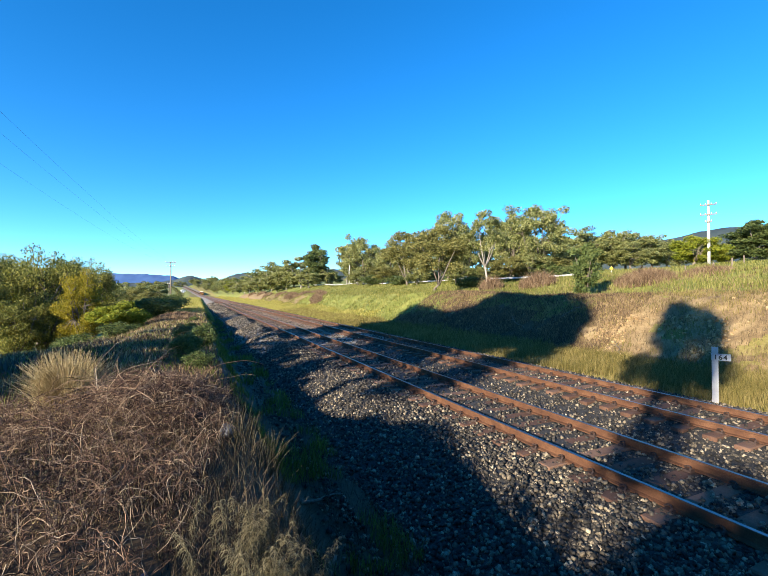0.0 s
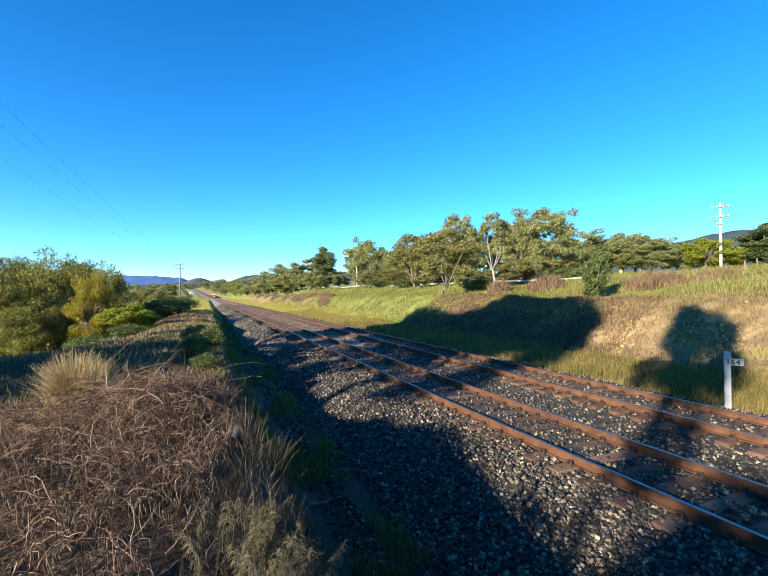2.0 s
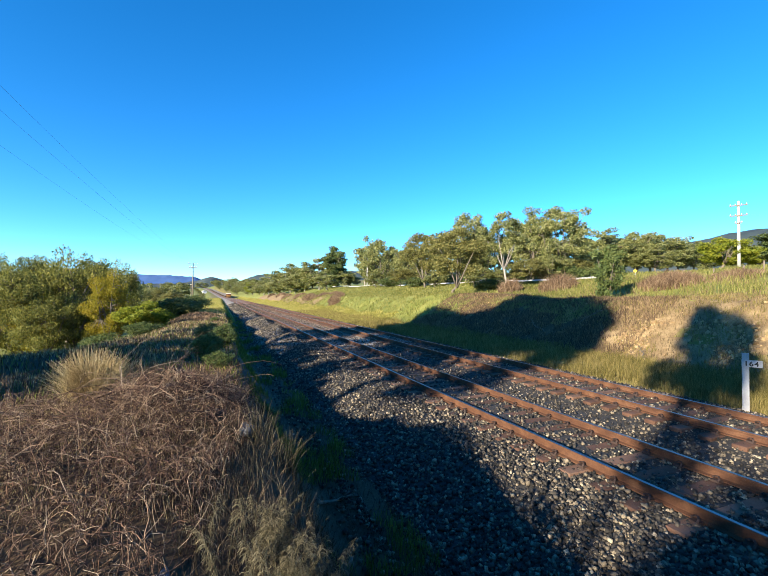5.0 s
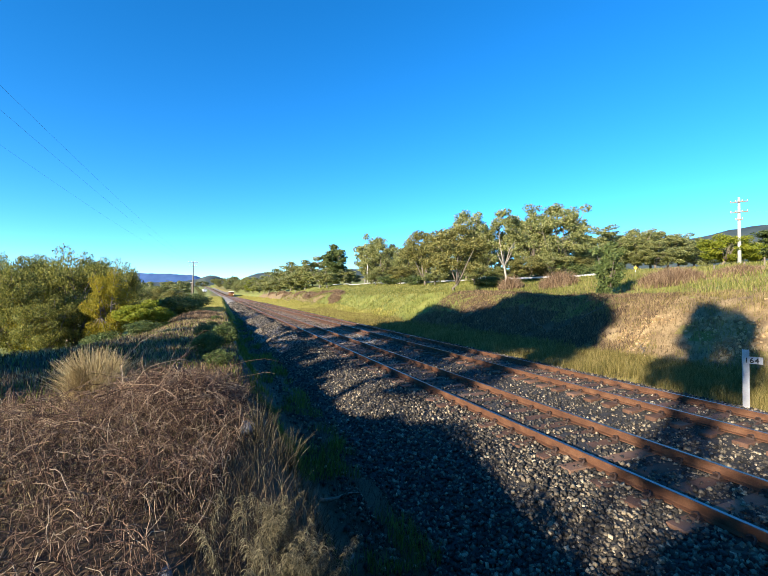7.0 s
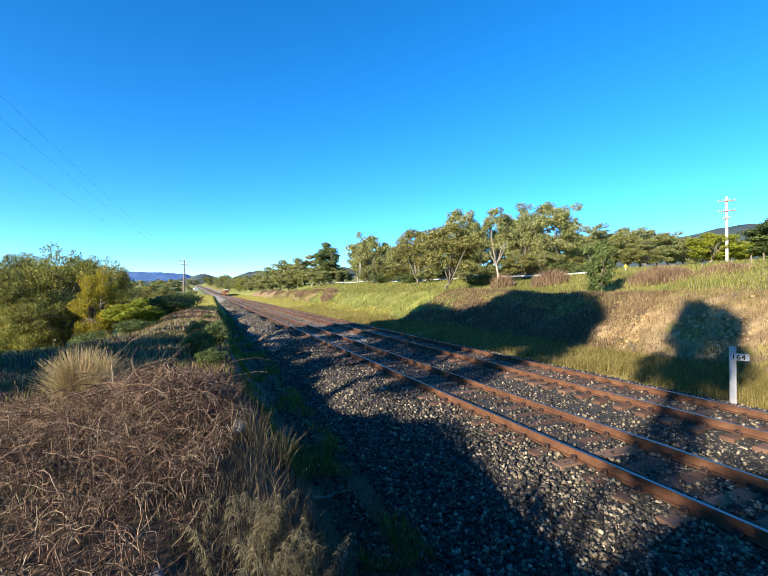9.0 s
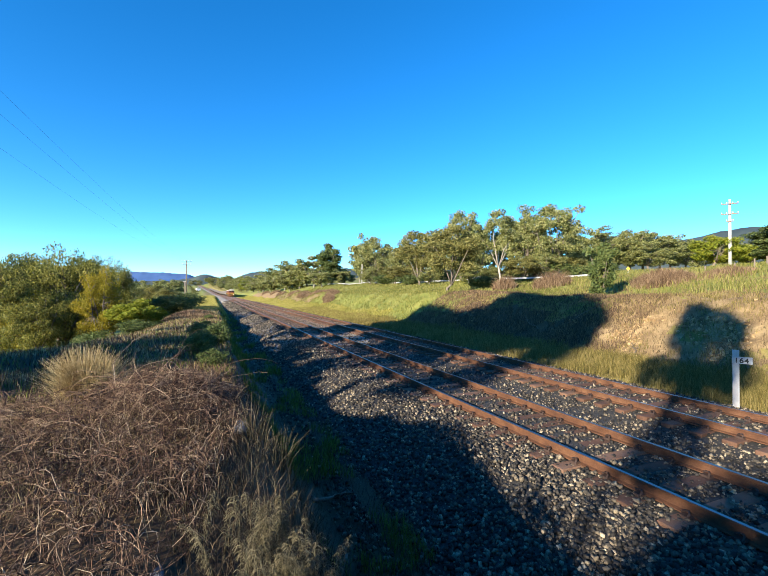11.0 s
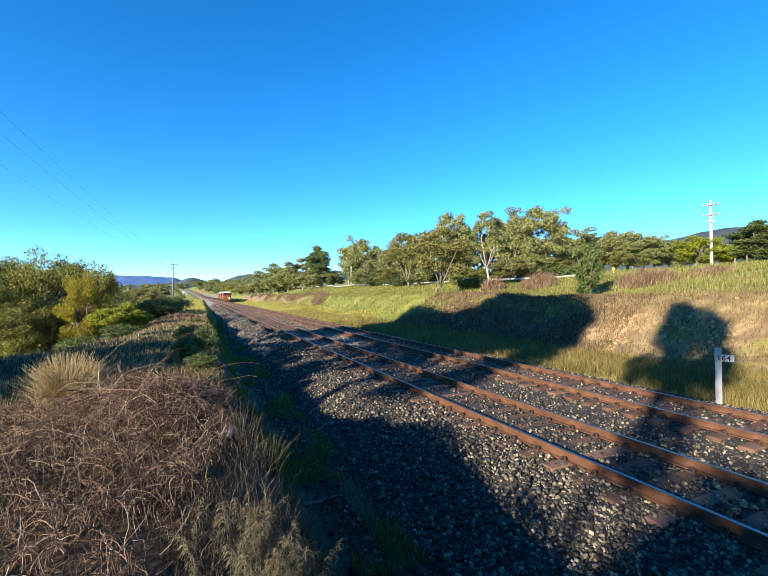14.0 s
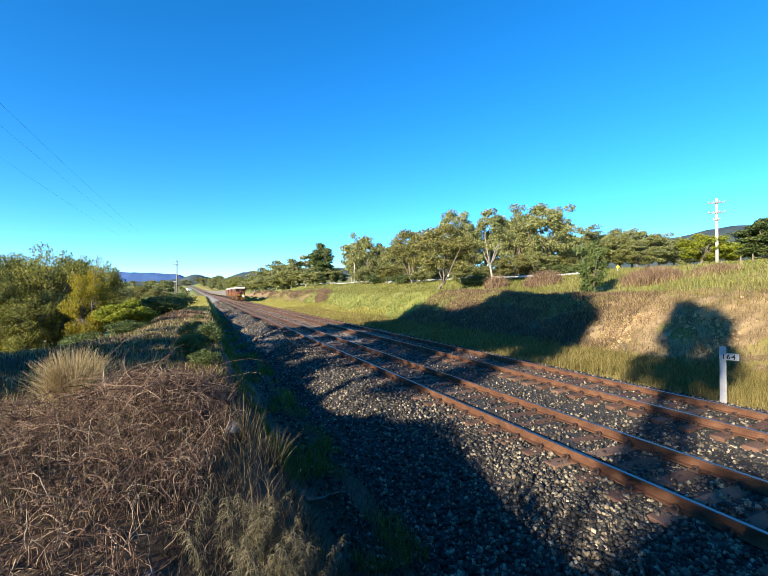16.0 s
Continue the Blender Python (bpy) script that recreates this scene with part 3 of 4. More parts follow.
part("beam", b.mesh("beam", GALV), rail_guard)
pb = Bag()
pb.box(-0.05, 0.05, -0.05, 0.05, -0.3, 0.66)
post_mesh = pb.mesh("post", WOOD)
for y in np.arange(32, 150, 4.0):
    p = part("post", post_mesh, rail_guard)
    p.location = (38.68, float(y), float(land(38.68, y)))

# ---- power poles and wires ----


def power_pole(label, x, y, top, radius, mat, arms, turn=0.0):
    z = float(land(x, y))
    ob = tagged(new("power_pole"), label, "power pole")
    ob.location, ob.rotation_euler = (x, y, z), (0, 0, turn)
    h = top - z
    b = Bag()
    b.tube([(0, 0, -0.5), (0, 0, h * 0.5), (0, 0, h)], [radius * 1.2, radius, radius * 0.75], 10)
    part("shaft", b.mesh("shaft", mat, True), ob)
    for drop, half in arms:
        b = Bag()
        b.box(-half, half, -radius - 0.12, -radius, h - drop - 0.07, h - drop + 0.07)
        arm = part("crossarm", b.mesh("crossarm", WOOD), ob)
        for fx in (-0.92, -0.35, 0.35, 0.92):
            b = Bag()
            b.tube([(fx * half, -radius - 0.06, h - drop + 0.07), (fx * half, -radius - 0.06, h - drop + 0.16), (fx * half, -radius - 0.06, h - drop + 0.28)], [0.03, 0.07, 0.05], 8)
            part("insulator", b.mesh("insulator", GALV), arm)
    return ob


power_pole("weathered wooden power pole with two crossarms", -6.8, 123.0, 11.4, 0.17, WOOD, ((0.3, 1.3), (1.3, 1.0)))
power_pole("pale grey power pole with crossarms above the bank", 70.6, 35.2, 16.8, 0.2, GALV, ((0.7, 1.0), (2.2, 1.0), (3.3, 0.4)), -1.1)
power_pole("weathered wooden power pole beside the line", -9.6, -24.0, 11.4, 0.17, WOOD, ((0.3, 1.3), (1.3, 1.0)))
power_pole("slim pale street pole beside the road", 37.4, 104.0, 13.5, 0.13, GALV, ((0.8, 0.7),))
power_pole("thin dark pole beside the line", -8.2, 140.0, 6.0, 0.12, WOOD, ((0.3, 0.4),))
WIRE = material("dull_wire", [(0.3, (0.076, 0.0836, 0.0988)), (0.7, (0.122, 0.129, 0.152))], 3, 30, 0, 0.5)


def wire(a, b, sag, radius):
    bag = Bag()
    a, b = Vector(a), Vector(b)
    pts = [a.lerp(b, k / 40) - Vector((0, 0, sag * 4 * (k / 40) * (1 - k / 40))) for k in range(41)]
    bag.tube(pts, [radius] * 41, 5)
    tagged(new("overhead_wire", bag.mesh("overhead_wire", WIRE)), "thin dark overhead power wire", "wire", "overhead wires")


for dx, z in ((1.2, 11.4), (0.4, 11.4), (-1.2, 11.4)):
    wire((-6.8 + dx, 122.8, z), (-9.6 + dx * 1.1 + 1.1, -24.2, z - 0.3), 2.2, 0.004)
wire((71.2, 34.9, 14.8), (118, 8, 16.5), 1.2, 0.012)

# ---- distance post ----
# white paint greyed so that the post's shade lies in its colour
SHADED_WHITE = material("shaded_white_paint", [(0.25, (0.24, 0.24, 0.25)), (0.6, (0.38, 0.38, 0.39))], 5, 50, 0.05, 0.55)
kp = tagged(new("distance_post"), "white steel kilometre post with black figures 164", "track marker")
kp.location, kp.rotation_euler = (12.05, 5.9, -0.45), (0, 0, radians(-62))
b = Bag()
b.box(-0.066, 0.066, -0.012, 0.012, -0.2, 1.66)
b.box(-0.066, -0.056, -0.02, 0.07, -0.2, 1.66)
b.box(0.056, 0.066, -0.02, 0.07, -0.2, 1.66)
part("upright", b.mesh("upright", SHADED_WHITE), kp)
block_bag = Bag()
block_bag.box(-0.075, 0.31, -0.045, -0.024, 1.33, 1.50)
plate = part("number_plate", block_bag.mesh("number_plate", SHADED_WHITE), kp)
cu = bpy.data.curves.new("figures", "FONT")
cu.body, cu.size, cu.extrude, cu.offset = "164", 0.165, 0.002, 0.004
cu.space_character = 1.15
tmp = bpy.data.objects.new("figures", cu)
scene.collection.objects.link(tmp)
me = bpy.data.meshes.new_from_object(tmp)
bpy.data.objects.remove(tmp)
me.materials.clear()
me.materials.append(BLACK)
fig = part("figures", me, plate, "black painted figures 164")
fig.location, fig.rotation_euler = (-0.03, -0.048, 1.355), (radians(90), 0, 0)

# ---- small things on the rise ----
SIGN = material("yellow_sign_paint", [(0.3, (0.6, 0.38, 0.03)), (0.7, (0.75, 0.5, 0.05))], 3, 30, 0, 0.5)
sg = tagged(new("road_sign"), "small yellow diamond road warning sign on a post", "road sign")
sg.location, sg.rotation_euler = (44.8, 32.5, float(land(44.8, 32.5))), (0, 0, radians(-40))
b = Bag()
b.tube([(0, 0, -0.3), (0, 0, 1.5)], [0.03, 0.03], 8)
part("pole", b.mesh("pole", GALV), sg)
b = Bag()
b.add([(0, -0.04, 1.03), (0.22, -0.04, 1.25), (0, -0.04, 1.47), (-0.22, -0.04, 1.25), (0, -0.035, 1.03), (0.22, -0.035, 1.25), (0, -0.035, 1.47), (-0.22, -0.035, 1.25)],
      [(0, 1, 2, 3), (7, 6, 5, 4), (0, 4, 5, 1), (1, 5, 6, 2), (2, 6, 7, 3), (3, 7, 4, 0)])
part("diamond", b.mesh("diamond", SIGN), sg)
for x, y in ((47.2, 29.6), (51.0, 27.8), (55.5, 27.2), (60.4, 27.6), (65.0, 28.4)):
    b = Bag()
    b.tube([(x, y, float(land(x, y)) - 0.2), (x, y, float(land(x, y)) + 1.15)], [0.09, 0.08], 8)
    tagged(new("fence_post", b.mesh("fence_post", WOOD)), "grey wooden fence post in the grass", "fence post", "posts of the fence")


def cottage(x, y, turn, w=7, d=10, eaves=2.8):
    z = float(land(x, y))
    ob = tagged(new("cottage"), "small white cottage with a pale metal roof", "house")
    ob.location, ob.rotation_euler = (x, y, z), (0, 0, turn)
    block("wall", WHITE, ob, -w / 2, w / 2, -d / 2, d / 2, -0.5, eaves)
    b = Bag()
    b.add([(-w / 2 - 0.4, -d / 2 - 0.4, eaves - 0.1), (w / 2 + 0.4, -d / 2 - 0.4, eaves - 0.1), (0, -d / 2 - 0.4, eaves + 1.8), (-w / 2 - 0.4, d / 2 + 0.4, eaves - 0.1), (w / 2 + 0.4, d / 2 + 0.4, eaves - 0.1), (0, d / 2 + 0.4, eaves + 1.8)],
          [(0, 1, 2), (4, 3, 5), (0, 2, 5, 3), (2, 1, 4, 5), (1, 0, 3, 4)])
    part("roof", b.mesh("roof", GALV), ob)
    for k in (-1, 1):
        block("window", BLACK, ob, k * w * 0.24 - w * 0.09, k * w * 0.24 + w * 0.09, -d / 2 - 0.03, -d / 2, 1.0, 2.1)
    return ob


cottage(-23.5, 750.0, 0.3, 6.5, 6.0, 4.2)
cottage(-17.5, 76.0, 0.2, 5, 7)

# ---- canes, grass and weeds ----
CANE = material("dead_bramble_canes", [(0.15, (0.0213, 0.00976, 0.00669)), (0.45, (0.0848, 0.0474, 0.0316)), (0.75, (0.189, 0.128, 0.0848)), (0.95, (0.316, 0.25, 0.182))], 2, 20, 0.1, 0.8, island=0.8)
STRAW = material("straw_grass", [(0.2, (0.152, 0.114, 0.0532)), (0.5, (0.304, 0.236, 0.114)), (0.8, (0.456, 0.38, 0.213))], 0.8, 10, 0, 0.8, island=0.6, leaf=0.3)
BANKSTRAW = material("dull_bank_straw", [(0.2, (0.0684, 0.0486, 0.0243)), (0.5, (0.167, 0.118, 0.0608)), (0.8, (0.289, 0.213, 0.114))], 0.7, 9, 0, 0.8, island=0.7, leaf=0.25)
VERGE = material("yellowing_verge_grass", [(0.2, (0.0901, 0.0808, 0.0181)), (0.5, (0.181, 0.149, 0.042)), (0.8, (0.291, 0.233, 0.0901))], 0.5, 8, 0, 0.8, island=0.6, leaf=0.35)
GREEN = material("green_grass", [(0.2, (0.0494, 0.0722, 0.0106)), (0.5, (0.122, 0.156, 0.0228)), (0.8, (0.251, 0.251, 0.057))], 0.4, 8, 0, 0.8, island=0.5, leaf=0.35)
MEADOW = material("sunlit_meadow_grass", [(0.2, (0.076, 0.0874, 0.0167)), (0.5, (0.171, 0.179, 0.038)), (0.8, (0.312, 0.285, 0.0988))], 0.3, 5, 0, 0.8, island=0.6, leaf=0.4)
PALE_VERGE = material("bleached_verge_grass", [(0.2, (0.198, 0.19, 0.038)), (0.5, (0.342, 0.312, 0.0722)), (0.8, (0.486, 0.426, 0.152))], 0.2, 4, 0, 0.8, island=0.5, leaf=0.4)
SAGE = material("grey_green_weed", [(0.2, (0.0369, 0.0328, 0.018)), (0.5, (0.0943, 0.082, 0.0451)), (0.8, (0.205, 0.176, 0.111))], 1, 12, 0, 0.8, island=0.6, leaf=0.2)
SCRUB = material("dead_bracken", [(0.2, (0.076, 0.0456, 0.0266)), (0.5, (0.167, 0.11, 0.0646)), (0.8, (0.289, 0.205, 0.129))], 1, 12, 0, 0.8, island=0.6, leaf=0.2)


def strands(paths, r0, r1):
    """Three-sided tubes along n x k points, tapering from r0 to r1: quads."""
    n, k, _ = paths.shape
    d = np.gradient(paths, axis=1)
    d /= np.linalg.norm(d, axis=2, keepdims=True) + 1e-9
    a = np.cross(d, np.array([0.31, 0.17, 0.93]))
    a /= np.linalg.norm(a, axis=2, keepdims=True) + 1e-9
    b = np.cross(d, a)
    rad = np.linspace(1, 0, k)[None, :, None] * (r0 - r1)[:, None, None] + r1[:, None, None]
    ring = [paths + rad * (a * math.cos(q) + b * math.sin(q)) for q in (0, 2.094, 4.189)]
    v = np.stack(ring, 2).reshape(n * k * 3, 3)
    i = np.arange(n)[:, None, None] * k * 3 + np.arange(k - 1)[None, :, None] * 3
    j, j2 = np.arange(3)[None, None], (np.arange(3)[None, None] + 1) % 3
    f = np.stack([i + j, i + j2, i + 3 + j2, i + 3 + j], -1).reshape(-1, 4)
    return v, f


def mass(name, v, f, mat):
    me = bpy.data.meshes.new(name)
    me.vertices.add(len(v))
    me.vertices.foreach_set("co", np.ascontiguousarray(v, np.float32).ravel())
    size = f.shape[1]
    me.loops.add(f.size)
    me.loops.foreach_set("vertex_index", np.ascontiguousarray(f, np.int32).ravel())
    me.polygons.add(len(f))
    me.polygons.foreach_set("loop_start", np.arange(0, f.size, size, dtype=np.int32))
    me.materials.append(mat)
    me.update(calc_edges=True)
    me.validate()
    return me


def blades(x, y, height, width, bend=0.5, z=None):
    """Grass blades of two faces each, on the land at x, y."""
    n = len(x)
    z = land(x, y) if z is None else z
    a = rng.uniform(0, 6.283, n)
    lean = np.stack([np.cos(a), np.sin(a), np.zeros(n)], 1) * (height * bend * rng.uniform(0.2, 1.0, n))[:, None]
    c = rng.uniform(0, 6.283, n)
    side = np.stack([np.cos(c), np.sin(c), np.zeros(n)], 1) * (width / 2)[:, None]
    p0 = np.stack([x, y, z - 0.02], 1)
    up = np.array([0, 0, 1.0])
    p1 = p0 + lean * 0.35 + up * (height * 0.6)[:, None]
    p2 = p0 + lean + up * (height * rng.uniform(0.85, 1.0, n))[:, None]
    v = np.stack([p0 - side, p0 + side, p1 + side * 0.7, p1 - side * 0.7, p2], 1).reshape(-1, 3)
    i = np.arange(n)[:, None] * 5
    f = np.concatenate([i + np.array([[0, 1, 2]]), i + np.array([[0, 2, 3]]), i + np.array([[3, 2, 4]])])
    return v, f


def grass(name, label, x, y, height, width, mat, bend=0.5):
    return tagged(new(name, mass(name, *blades(x, y, height, width, bend), mat)), label, "grass", kind="stuff")


def scatter(n, x0, x1, y0, y1, even=False, patch=0.0, seed=1.0):
    """Places in a stretch of land, thinning with distance, in patches."""
    x = rng.uniform(x0, x1, n)
    y = rng.uniform(y0, y1, n) if even else y0 * (y1 / y0) ** rng.random(n)
    keep = waves(x, y, 1.3, seed) + 0.7 * waves(x, y, 4.1, seed + 1) > patch * 2 - 1.2
    return x[keep], y[keep]


# brambles on the berm


def curls(x, y, lift, length, bow, rise_up, droop, k=7, wild=0.16):
    """Curling canes that start above the land, each bent its own way: n x k points."""
    n = len(x)
    head, lean = rng.uniform(0, 6.283, n), rng.normal(0, rise_up, n)
    turn, fall = rng.normal(0, bow, n), droop * rng.uniform(0.3, 1.2, n)
    p = np.stack([x, y, land(x, y) + lift], 1)
    out = [p]
    for _ in range(k - 1):
        d = np.stack([np.cos(head) * np.cos(lean), np.sin(head) * np.cos(lean), np.sin(lean)], 1)
        p = p + d * (length / (k - 1))[:, None]
        out.append(p)
        head, lean = head + turn / (k - 1) + rng.normal(0, wild, n), lean - fall / (k - 1) + rng.normal(0, wild, n)
    path = np.stack(out, 1)
    path[:, :, 2] = np.maximum(path[:, :, 2], land(path[:, :, 0], path[:, :, 1]) + 0.005)
    return path


n = 26000
bx, by = rng.uniform(-5.5, 0.55, n), rng.uniform(1.7, 6.4, n)
keep = ((bx + 1.6) / 3.6) ** 2 + ((by - 4.0) / 2.5) ** 2 < 1.0 + 0.25 * waves(bx, by, 2.0, 1.0)
keep &= rng.random(n) < 0.75 + 0.25 * smooth(2.4, 3.6, by)
keep &= (waves(bx, by, 1.6, 3.0) > -0.8) & (bx < np.minimum(0.32, -0.3 + 0.27 * (by - 2.0)))
bx, by = bx[keep], by[keep]
n = len(bx)
mound = 0.10 + 0.17 * (0.5 + 0.5 * waves(bx, by, 2.6, 4.0)) + 0.05 * waves(bx, by, 7.0, 2.0)
mound = mound + 0.26 * np.exp(-((bx + 0.5) ** 2 / 0.5 + (by - 4.8) ** 2 / 0.7))
path = curls(bx, by, mound * rng.random(n) ** 0.55, rng.uniform(0.1, 0.4, n), 3.0, 0.8, 1.7, 7, 0.3)
tagged(new("brambles", mass("brambles", *strands(path, rng.uniform(0.0017, 0.0042, n), np.full(n, 0.0012)), CANE)),
       "tangled mound of dead brown bramble canes", "brambles", kind="stuff")
# longer arching canes
n = 520
bx = np.concatenate([rng.uniform(-3.4, -0.1, 240), np.minimum(rng.normal(-0.5, 0.36, 280), -0.1)])
by = np.concatenate([rng.uniform(3.2, 5.4, 240), rng.normal(5.0, 0.45, 280)])
path = curls(bx, by, rng.uniform(0.08, 0.3, n) + 0.2 * np.exp(-((bx + 0.5) ** 2 / 0.5 + (by - 4.8) ** 2 / 0.7)), rng.uniform(0.45, 0.95, n), 1.0, 0.45, 2.5, 12)
tagged(new("bramble_arches", mass("bramble_arches", *strands(path, rng.uniform(0.0026, 0.0048, n), np.full(n, 0.0018)), CANE)),
       "long bare bramble canes arching over the mound", "brambles", kind="stuff")
# fine dead stalks between the canes
gx, gyy = rng.uniform(-5.5, -0.1, 14000), rng.uniform(3.0, 7.0, 14000)
grass("dead_stalks", "fine dead stalks among the brambles", gx, gyy, rng.uniform(0.05, 0.24, 14000), np.full(14000, 0.004), STRAW, 1.3)


def tussock(x, y, height, spread, count, mat, label, name="grass_tussock", width=0.008):
    n = count
    a, r0 = rng.uniform(0, 6.283, n), np.abs(rng.normal(0, spread * 0.25, n))
    base = float(land(x, y))
    out = rng.uniform(0.1, 1.0, n) * spread
    h = height * rng.uniform(0.5, 1.0, n)
    t5 = np.linspace(0, 1, 6)[None]
    px = x + (np.cos(a) * r0)[:, None] + (np.cos(a) * out)[:, None] * t5 ** 1.5
    py = y + (np.sin(a) * r0)[:, None] + (np.sin(a) * out)[:, None] * t5 ** 1.5
    pz = base + h[:, None] * (1.25 * t5 - 0.35 * t5 ** 2.5 * (out / spread)[:, None])
    v, f = strands(np.stack([px, py, pz], -1), np.full(n, width / 2), np.full(n, width / 8))
    return tagged(new(name, mass(name, v, f, mat)), label, "grass tussock", "tussocks on the berm")


# straw brightened: the sunlight on the tussock is put into its colour
PALE = material("sunlit_tussock", [(0.2, (0.304, 0.228, 0.106)), (0.5, (0.456, 0.357, 0.182)), (0.8, (0.593, 0.502, 0.304))], 2, 20, 0, 0.7, island=0.5, leaf=0.3)
tussock(-1.45, 6.1, 0.68, 0.4, 1500, PALE, "straw-coloured spiky grass tussock on the berm")
tussock(-1.2, 9.4, 0.55, 0.45, 900, SAGE, "grey-green grass tussock behind the brambles")
tussock(0.35, 4.05, 0.42, 0.2, 34, SAGE, "thin dry grass stalks at the berm's edge")
tussock(0.6, 3.8, 0.4, 0.24, 38, SAGE, "thin dry grass stalks at the berm's edge")
tussock(-3.6, 7.4, 0.4, 0.4, 600, STRAW, "low dry grass tussock on the berm")


def plume_weed(x, y, height, label):
    """An arching stem with rows of thin drooping side plumes, longest in the middle."""
    a, lean = rng.uniform(0, 6.283), rng.uniform(0.1, 0.5)
    z0 = float(land(x, y))

    def at(t):
        return np.stack([x + math.cos(a) * lean * height * t ** 2.2, y + math.sin(a) * lean * height * t ** 2.2, z0 + height * (1.12 * t - 0.22 * lean * t ** 3)], -1)

    v, f = strands(at(np.linspace(0, 1, 9))[None], np.array([0.0028]), np.array([0.001]))
    tz = np.repeat(np.linspace(0.35, 0.99, 26), 3) + rng.normal(0, 0.01, 78)
    n = len(tz)
    side = a + np.where(rng.random(n) < 0.5, 1.3, -1.3) + rng.normal(0, 0.55, n)
    ln = 0.012 + height * 0.115 * np.sin(np.clip((tz - 0.25) / 0.8, 0, 1) * 3.1) ** 0.8 * rng.uniform(0.5, 1.15, n)
    s5 = np.linspace(0, 1, 5)[None]
    root = at(tz)
    px = root[:, 0, None] + (np.cos(side) * ln)[:, None] * s5
    py = root[:, 1, None] + (np.sin(side) * ln)[:, None] * s5
    pz = root[:, 2, None] + ln[:, None] * (1.1 * s5 - 1.35 * s5 ** 2)
    v2, f2 = strands(np.stack([px, py, pz], -1), np.full(n, 0.0009), np.full(n, 0.0015))
    ob = new("plume_weed", mass("plume_weed", np.concatenate([v, v2]), np.concatenate([f, f2 + len(v)]), SAGE))
    return tagged(ob, label, "weed", "feathery weeds at the berm's edge")


for k in range(72):
    wx, wy = 0.42 + rng.normal(0, 0.16), 2.36 + rng.normal(0, 0.22)
    plume_weed(wx, wy, rng.uniform(0.2, 0.44), "grey-green feathery weed with drooping seed plumes")

gx, gyy = rng.uniform(-0.35, 0.75, 1000), rng.uniform(2.6, 5.2, 1000)
grass("edge_stalks", "thin grey-brown stalks along the berm's edge", gx, gyy, rng.uniform(0.08, 0.34, 1000), np.full(1000, 0.004), SAGE, 0.6)
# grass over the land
# dead-weed brown that also carries the tint of the shade
LITTER = material("shaded_weed_litter", [(0.2, (0.0342, 0.0205, 0.0122)), (0.5, (0.095, 0.0608, 0.0342)), (0.8, (0.198, 0.137, 0.076))], 1, 12, 0, 0.8, island=0.7)
# near-black from soot and from the berm's shade, both put into the colour
SOOT_AND_SHADE = material("sooty_shaded_weeds", [(0.2, (0.0137, 0.00988, 0.00684)), (0.5, (0.0418, 0.0304, 0.0182)), (0.8, (0.114, 0.0836, 0.0494))], 1, 12, 0, 0.8, island=0.7)
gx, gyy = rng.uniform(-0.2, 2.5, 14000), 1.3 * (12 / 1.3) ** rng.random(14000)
grass("ditch_litter", "sooty dead weeds matted in the ditch, darkened for the berm's shade", gx, gyy, rng.uniform(0.04, 0.26, 14000), np.full(14000, 0.006), SOOT_AND_SHADE, 1.2)
x, y = scatter(26000, -9, 0.6, 6.5, 75, patch=0.35, seed=2)
keep = (x < -1.3 + 0.4 * waves(x, y, 1.5, 2.0)) | (y > 15)
x, y = x[keep], y[keep]
grass("berm_grass", "dry mixed grass along the berm", x, y, rng.uniform(0.08, 0.3, len(x)), 0.006 + 0.0008 * y, STRAW)
x, y = scatter(34000, -11, 0.6, 7.5, 40, patch=0.15, seed=3)
grass("berm_brown_grass", "matted dead grass behind the brambles, shade put into its brown", x, y, rng.uniform(0.06, 0.24, len(x)), 0.008 + 0.001 * y, LITTER, 0.9)
x, y = scatter(18000, -9, 0.9, 9, 75, patch=0.42, seed=5)
grass("berm_green_grass", "low green grass along the berm", x, y, rng.uniform(0.08, 0.25, len(x)), 0.006 + 0.0008 * y, GREEN)
x, y = scatter(24000, 0.8, 2.5, 4.2, 60, patch=0.56, seed=4)
grass("ditch_grass", "green grass in the ditch beside the ballast", x, y, rng.uniform(0.05, 0.34, len(x)), 0.005 + 0.0008 * y, GREEN)
x, y = scatter(70000, 12.4, 17.6, 3.0, 75, patch=0.15, seed=6)
grass("verge_grass", "tall yellowing grass along the verge", x, y, rng.uniform(0.15, 0.48, len(x)), 0.008 + 0.0009 * y, VERGE)
x, y = scatter(50000, 12.8, 19, 42, 400, patch=0.1, seed=6)
grass("far_verge_grass", "bright yellow-green grass along the line", x, y, rng.uniform(0.15, 0.4, len(x)), 0.0015 * y, PALE_VERGE)
x, y = scatter(24000, -7, 1.8, 50, 330, patch=0.1, seed=13)
grass("far_berm_grass", "pale dry grass left of the line", x, y, rng.uniform(0.1, 0.35, len(x)), 0.0015 * y, PALE_VERGE)
x, y = scatter(60000, 17, 39, 24, 140, patch=0.25, seed=7)
keep = (x > 24.5) | (y > 35 + 3 * waves(x, y, 0.6, 1.0))
x, y = x[keep], y[keep]
grass("bank_grass", "green grass on the bank", x, y, rng.uniform(0.1, 0.4, len(x)), 0.01 + 0.001 * y, MEADOW)
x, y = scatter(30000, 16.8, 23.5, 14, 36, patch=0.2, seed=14)
